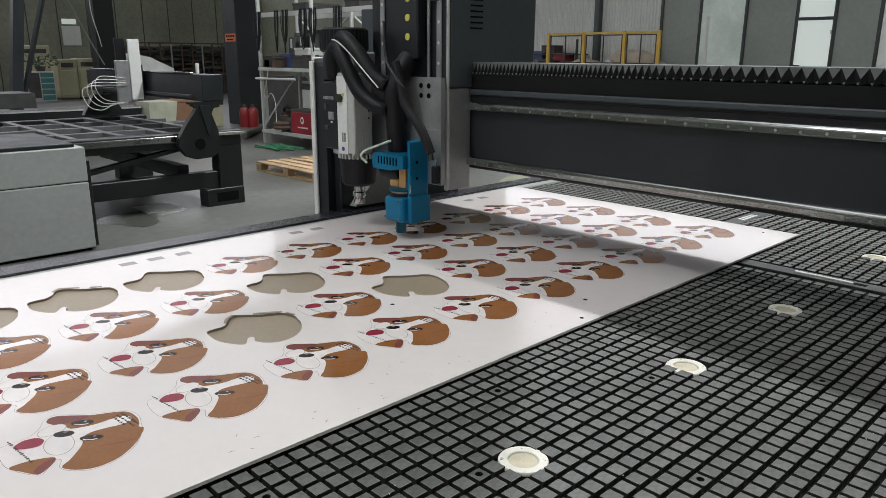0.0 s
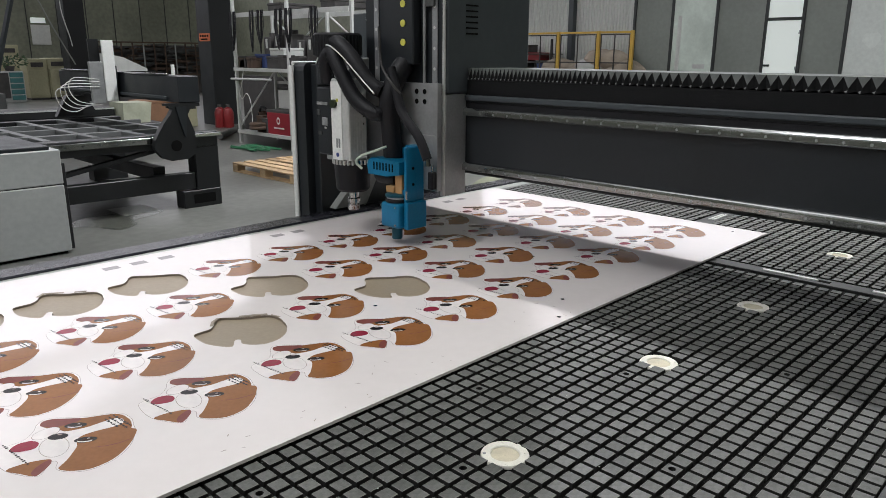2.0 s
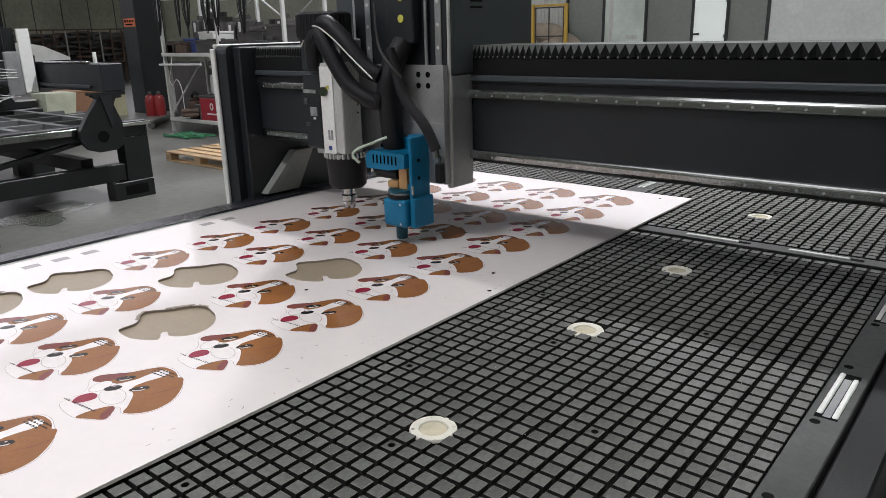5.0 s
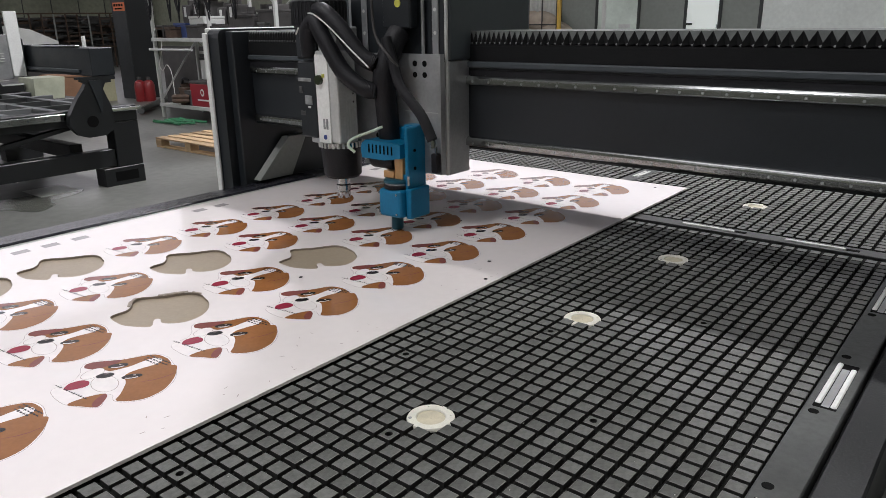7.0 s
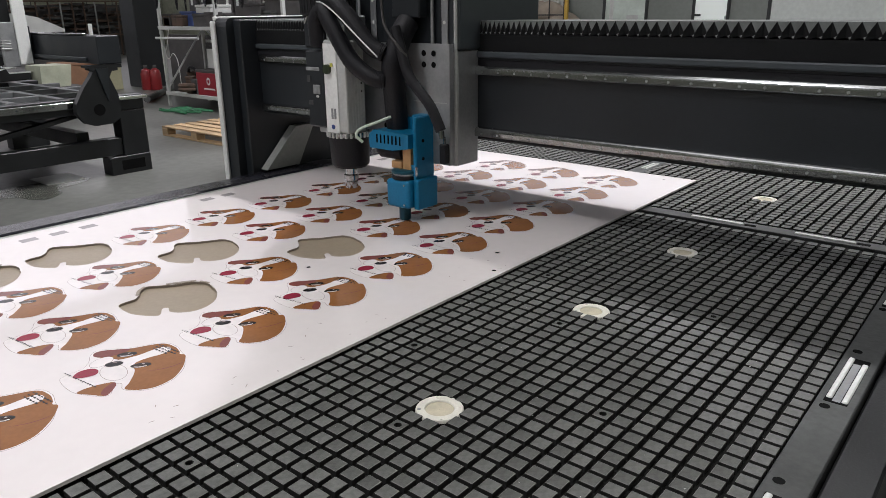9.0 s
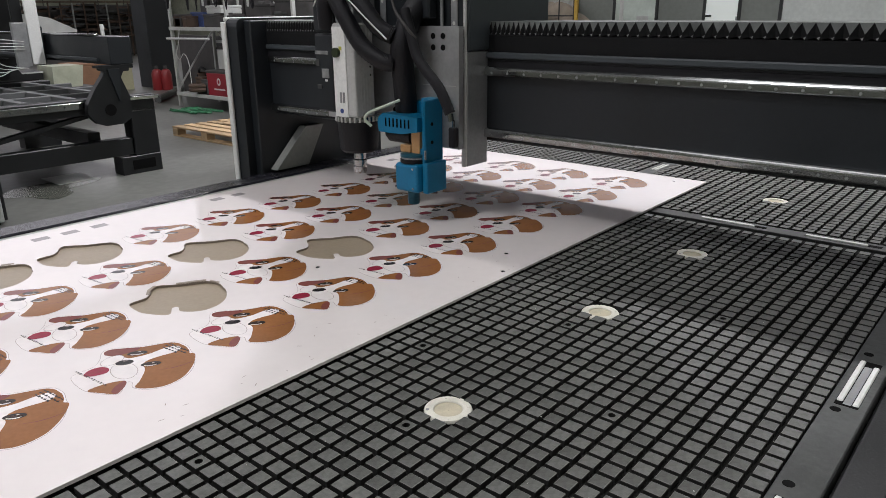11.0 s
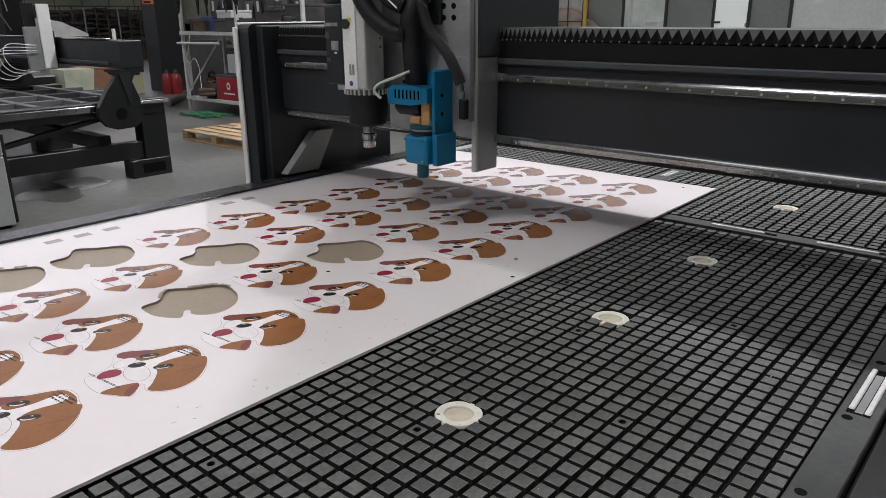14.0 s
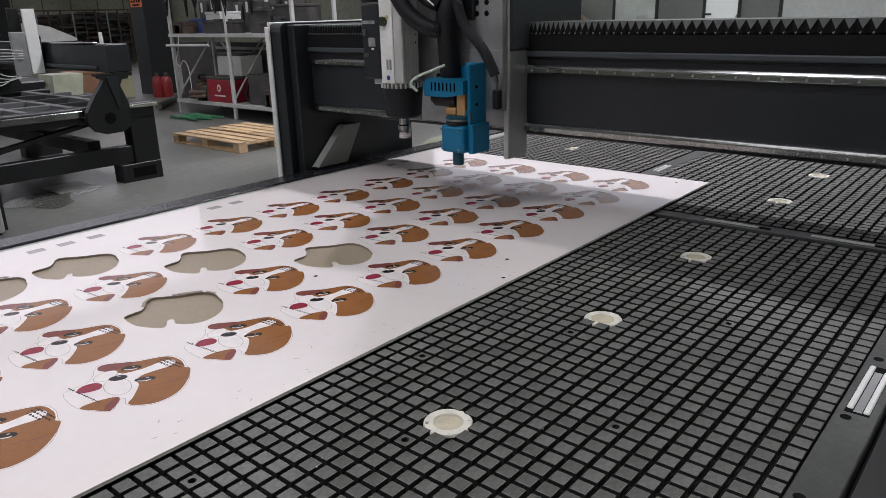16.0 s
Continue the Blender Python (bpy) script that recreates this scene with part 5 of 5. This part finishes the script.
fence = thing("safety_fence", "yellow-framed safety fence with dark mesh", "fence")
FY = (8.50, 9.42, 10.60, 11.72)
for yy in FY:
    part("post", box(15.0, 15.07, yy - 0.04, yy + 0.04, 0, 1.86, 0.004), M_YEL, fence)
for ya, yb in zip(FY, FY[1:]):
    part("top_rail", box(15.01, 15.06, ya + 0.041, yb - 0.041, 1.80, 1.85, 0.003), M_YEL, fence)
    for z in (0.15, 1.10, 1.76):
        part("mesh_frame", box(15.02, 15.05, ya + 0.06, yb - 0.06, z, z + 0.03, 0.002), M_CLUT, fence)
    for yy in (ya + 0.06, yb - 0.085, (ya + yb) / 2):
        part("mesh_frame", box(15.02, 15.05, yy, yy + 0.02, 0.18, 1.76, 0.002), M_CLUT, fence)


def sack(x, y, z, r, m, label):
    s = thing("filled_sack", label, "sack", "sacks behind the fence")
    bm = bmesh.new()
    bmesh.ops.create_icosphere(bm, subdivisions=3, radius=1)
    for v in bm.verts:
        n = 1 + 0.22 * noise.noise(v.co * 1.7 + Vector((x, y, z)))
        v.co = Vector((x + v.co.x * r * n, y + v.co.y * r * 1.25 * n, max(0, z + r * 0.75 + v.co.z * r * 0.75 * n)))
    part("sack_body", bm, m, s, "", True)
    return s


for k, (sy, sz, sr) in enumerate(((9.75, 0.0, 0.45), (10.2, 0.0, 0.42), (9.9, 0.62, 0.42), (10.25, 0.55, 0.36), (9.65, 0.95, 0.34), (9.05, 0.55, 0.45), (8.95, 0.0, 0.42), (10.9, 0.62, 0.40), (10.85, 0.0, 0.45), (9.3, 0.9, 0.36))):
    sack(15.5 + 0.05 * (k % 3), sy, sz, sr, (M_SACK, M_SACK, M_PLASTIC, M_SACK)[k % 4], ("beige sack in a heap behind the fence", "beige sack in a heap behind the fence", "white sack in a heap behind the fence", "beige sack in a heap behind the fence")[k % 4])
for k, (yy, zz) in enumerate(((11.2, 0.9), (11.5, 1.15), (12.0, 0.95), (12.3, 1.2), (11.9, 1.35))):
    crate("stored_crate", "dark blue or red crate on a shelf behind the fence", 15.5, 15.9, yy, yy + 0.42, zz, 0.17, (M_BOXB, M_REDX, M_CLUT, M_BOXB, M_CLUT)[k])
shf = thing("crate_shelf", "dark shelf behind the fence", "shelf")
for z in (0.86, 1.11, 1.33):
    part("board", box(15.45, 15.95, 11.1, 13.2, z - 0.03, z - 0.001, 0.003), M_CLUT, shf)
for yy in (11.1, 13.15):
    part("post", box(15.45, 15.5, yy, yy + 0.05, 0, 1.7, 0.003), M_CLUT, shf)

# ---- loose things on the floor beyond the table ----
bag = thing("olive_bag", "olive plastic bag on the floor behind the table", "bag")
bmB = bmesh.new()
bmesh.ops.create_icosphere(bmB, subdivisions=3, radius=1)
for v in bmB.verts:
    n = 1 + 0.25 * noise.noise(v.co * 2.2)
    v.co = Vector((3.6 + v.co.x * 0.42 * n, 2.75 + v.co.y * 0.36 * n, max(0, 0.20 + v.co.z * 0.23 * n)))
part("bag_body", bmB, mat("olive_plastic", (0.19, 0.20, 0.14), 0.5, vary=0.2, scale=6), bag, "", True)
paper = thing("floor_sheet", "pale sheet lying on the floor under the machine", "sheet")
part("sheet_body", box(1.62, 1.92, 5.25, 5.6, 0.003, 0.006, 0), M_RACK, paper)

wet = thing("floor_puddle", "dark wet stain on the concrete beside the machine", "stain")
part("wet_film", plate(outline([(1.16, 5.16), (1.32, 5.38), (1.62, 5.40), (1.95, 5.30), (1.86, 5.16), (1.62, 5.06), (1.58, 4.92), (1.42, 4.80), (1.34, 4.90), (1.30, 5.02)], 1.0), 0.0015, 0.0025), M_WET, wet)

# ---- raised squares of the bed ----
PAD = pad_mesh("pad", 0.0105, False)
PADH = pad_mesh("pad_with_hole", 0.0105, True)
rest_v, rest_f, rest_m = [], [], []
near = 0
for i, j, x, y in pad_places():
    hole = (i, j) in HOLES
    if (-4 <= i <= 18 and -13 <= j <= 5) and near < 300 or hole:
        ob = new("pad", PADH if hole else PAD)
        ob.location = (x, y, ZT + 0.00025 * math.sin(i * 12.9 + j * 78.2))
        ob.parent = table
        near += 1
    else:
        n0 = len(rest_v)
        src = PAD
        rest_v += [(v.co.x + x, v.co.y + y, v.co.z + ZT) for v in src.vertices]
        rest_f += [tuple(n0 + k for k in f.vertices) for f in src.polygons]
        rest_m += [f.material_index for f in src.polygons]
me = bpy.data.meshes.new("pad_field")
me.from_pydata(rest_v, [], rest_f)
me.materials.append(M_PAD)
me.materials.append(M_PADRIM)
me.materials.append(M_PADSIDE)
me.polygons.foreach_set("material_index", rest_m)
field = tagged(new("pad_field", me), "", "", "", "stuff")
field.parent = table


# pale chips and dust caught on the bed
random.seed(31)
cv, cf = [], []
for k in range(80):
    x, y = random.uniform(-0.4, 1.6), random.uniform(-0.44, 0.235)
    if any(math.hypot(x - fx, y - fy) < 0.05 for fx, fy in FLANGES):
        continue
    s, a, z = random.uniform(0.0006, 0.0022), random.uniform(0, 6.28), ZT + 0.0006
    n0 = len(cv)
    for q in range(3):
        cv.append((x + s * math.cos(a + 2.1 * q), y + s * math.sin(a + 2.1 * q), z))
    cv.append((x, y, z + s * 0.6))
    cf += [(n0, n0 + 1, n0 + 3), (n0 + 1, n0 + 2, n0 + 3), (n0 + 2, n0, n0 + 3)]
me = bpy.data.meshes.new("sawdust")
me.from_pydata(cv, [], cf)
me.materials.append(M_PLASTIC)
tagged(new("sawdust", me), "pale plastic chips scattered on the black bed", "chips", "", "stuff")


def motions():
    head_y = [(0, 0.389), (1.2, 0.386), (1.5, 0.367), (2, 0.314), (2.5, 0.259), (3, 0.203), (3.5, 0.146), (4, 0.092), (4.6, 0.022), (5.0, 0.0), (6.5, -0.002), (16, 0.0)]
    lift = [(0, 0.013), (4.2, 0.013), (5.6, 0.006), (6.4, 0.0), (9.4, 0.0), (10.2, 0.020), (11.5, 0.064), (12, 0.081), (12.5, 0.098), (13, 0.114), (13.5, 0.132), (14, 0.140), (14.3, 0.140), (16, 0.140)]
    bridge = [(0, 0.0), (14.1, 0.0), (14.5, 0.039), (15, 0.095), (15.5, 0.150), (16, 0.209)]

    def at(rows, t):
        for (t0, a), (t1, b) in zip(rows, rows[1:]):
            if t <= t1:
                return a + (b - a) * (t - t0) / (t1 - t0)
        return rows[-1][1]
    times = sorted({t for r in (head_y, lift, bridge) for t, _ in r} | {0.6, 8.0, 12.9})
    walk(gantry, [(t, pose(at(bridge, t), 0, 0)) for t in times])
    walk(column, [(t, pose(at(bridge, t), 0.712 + at(head_y, t), 0)) for t in times])
    for ob in (slide, spindle, knife):
        walk(ob, [(t, pose(at(bridge, t), 0.712 + at(head_y, t), at(lift, t))) for t in times])


motions()
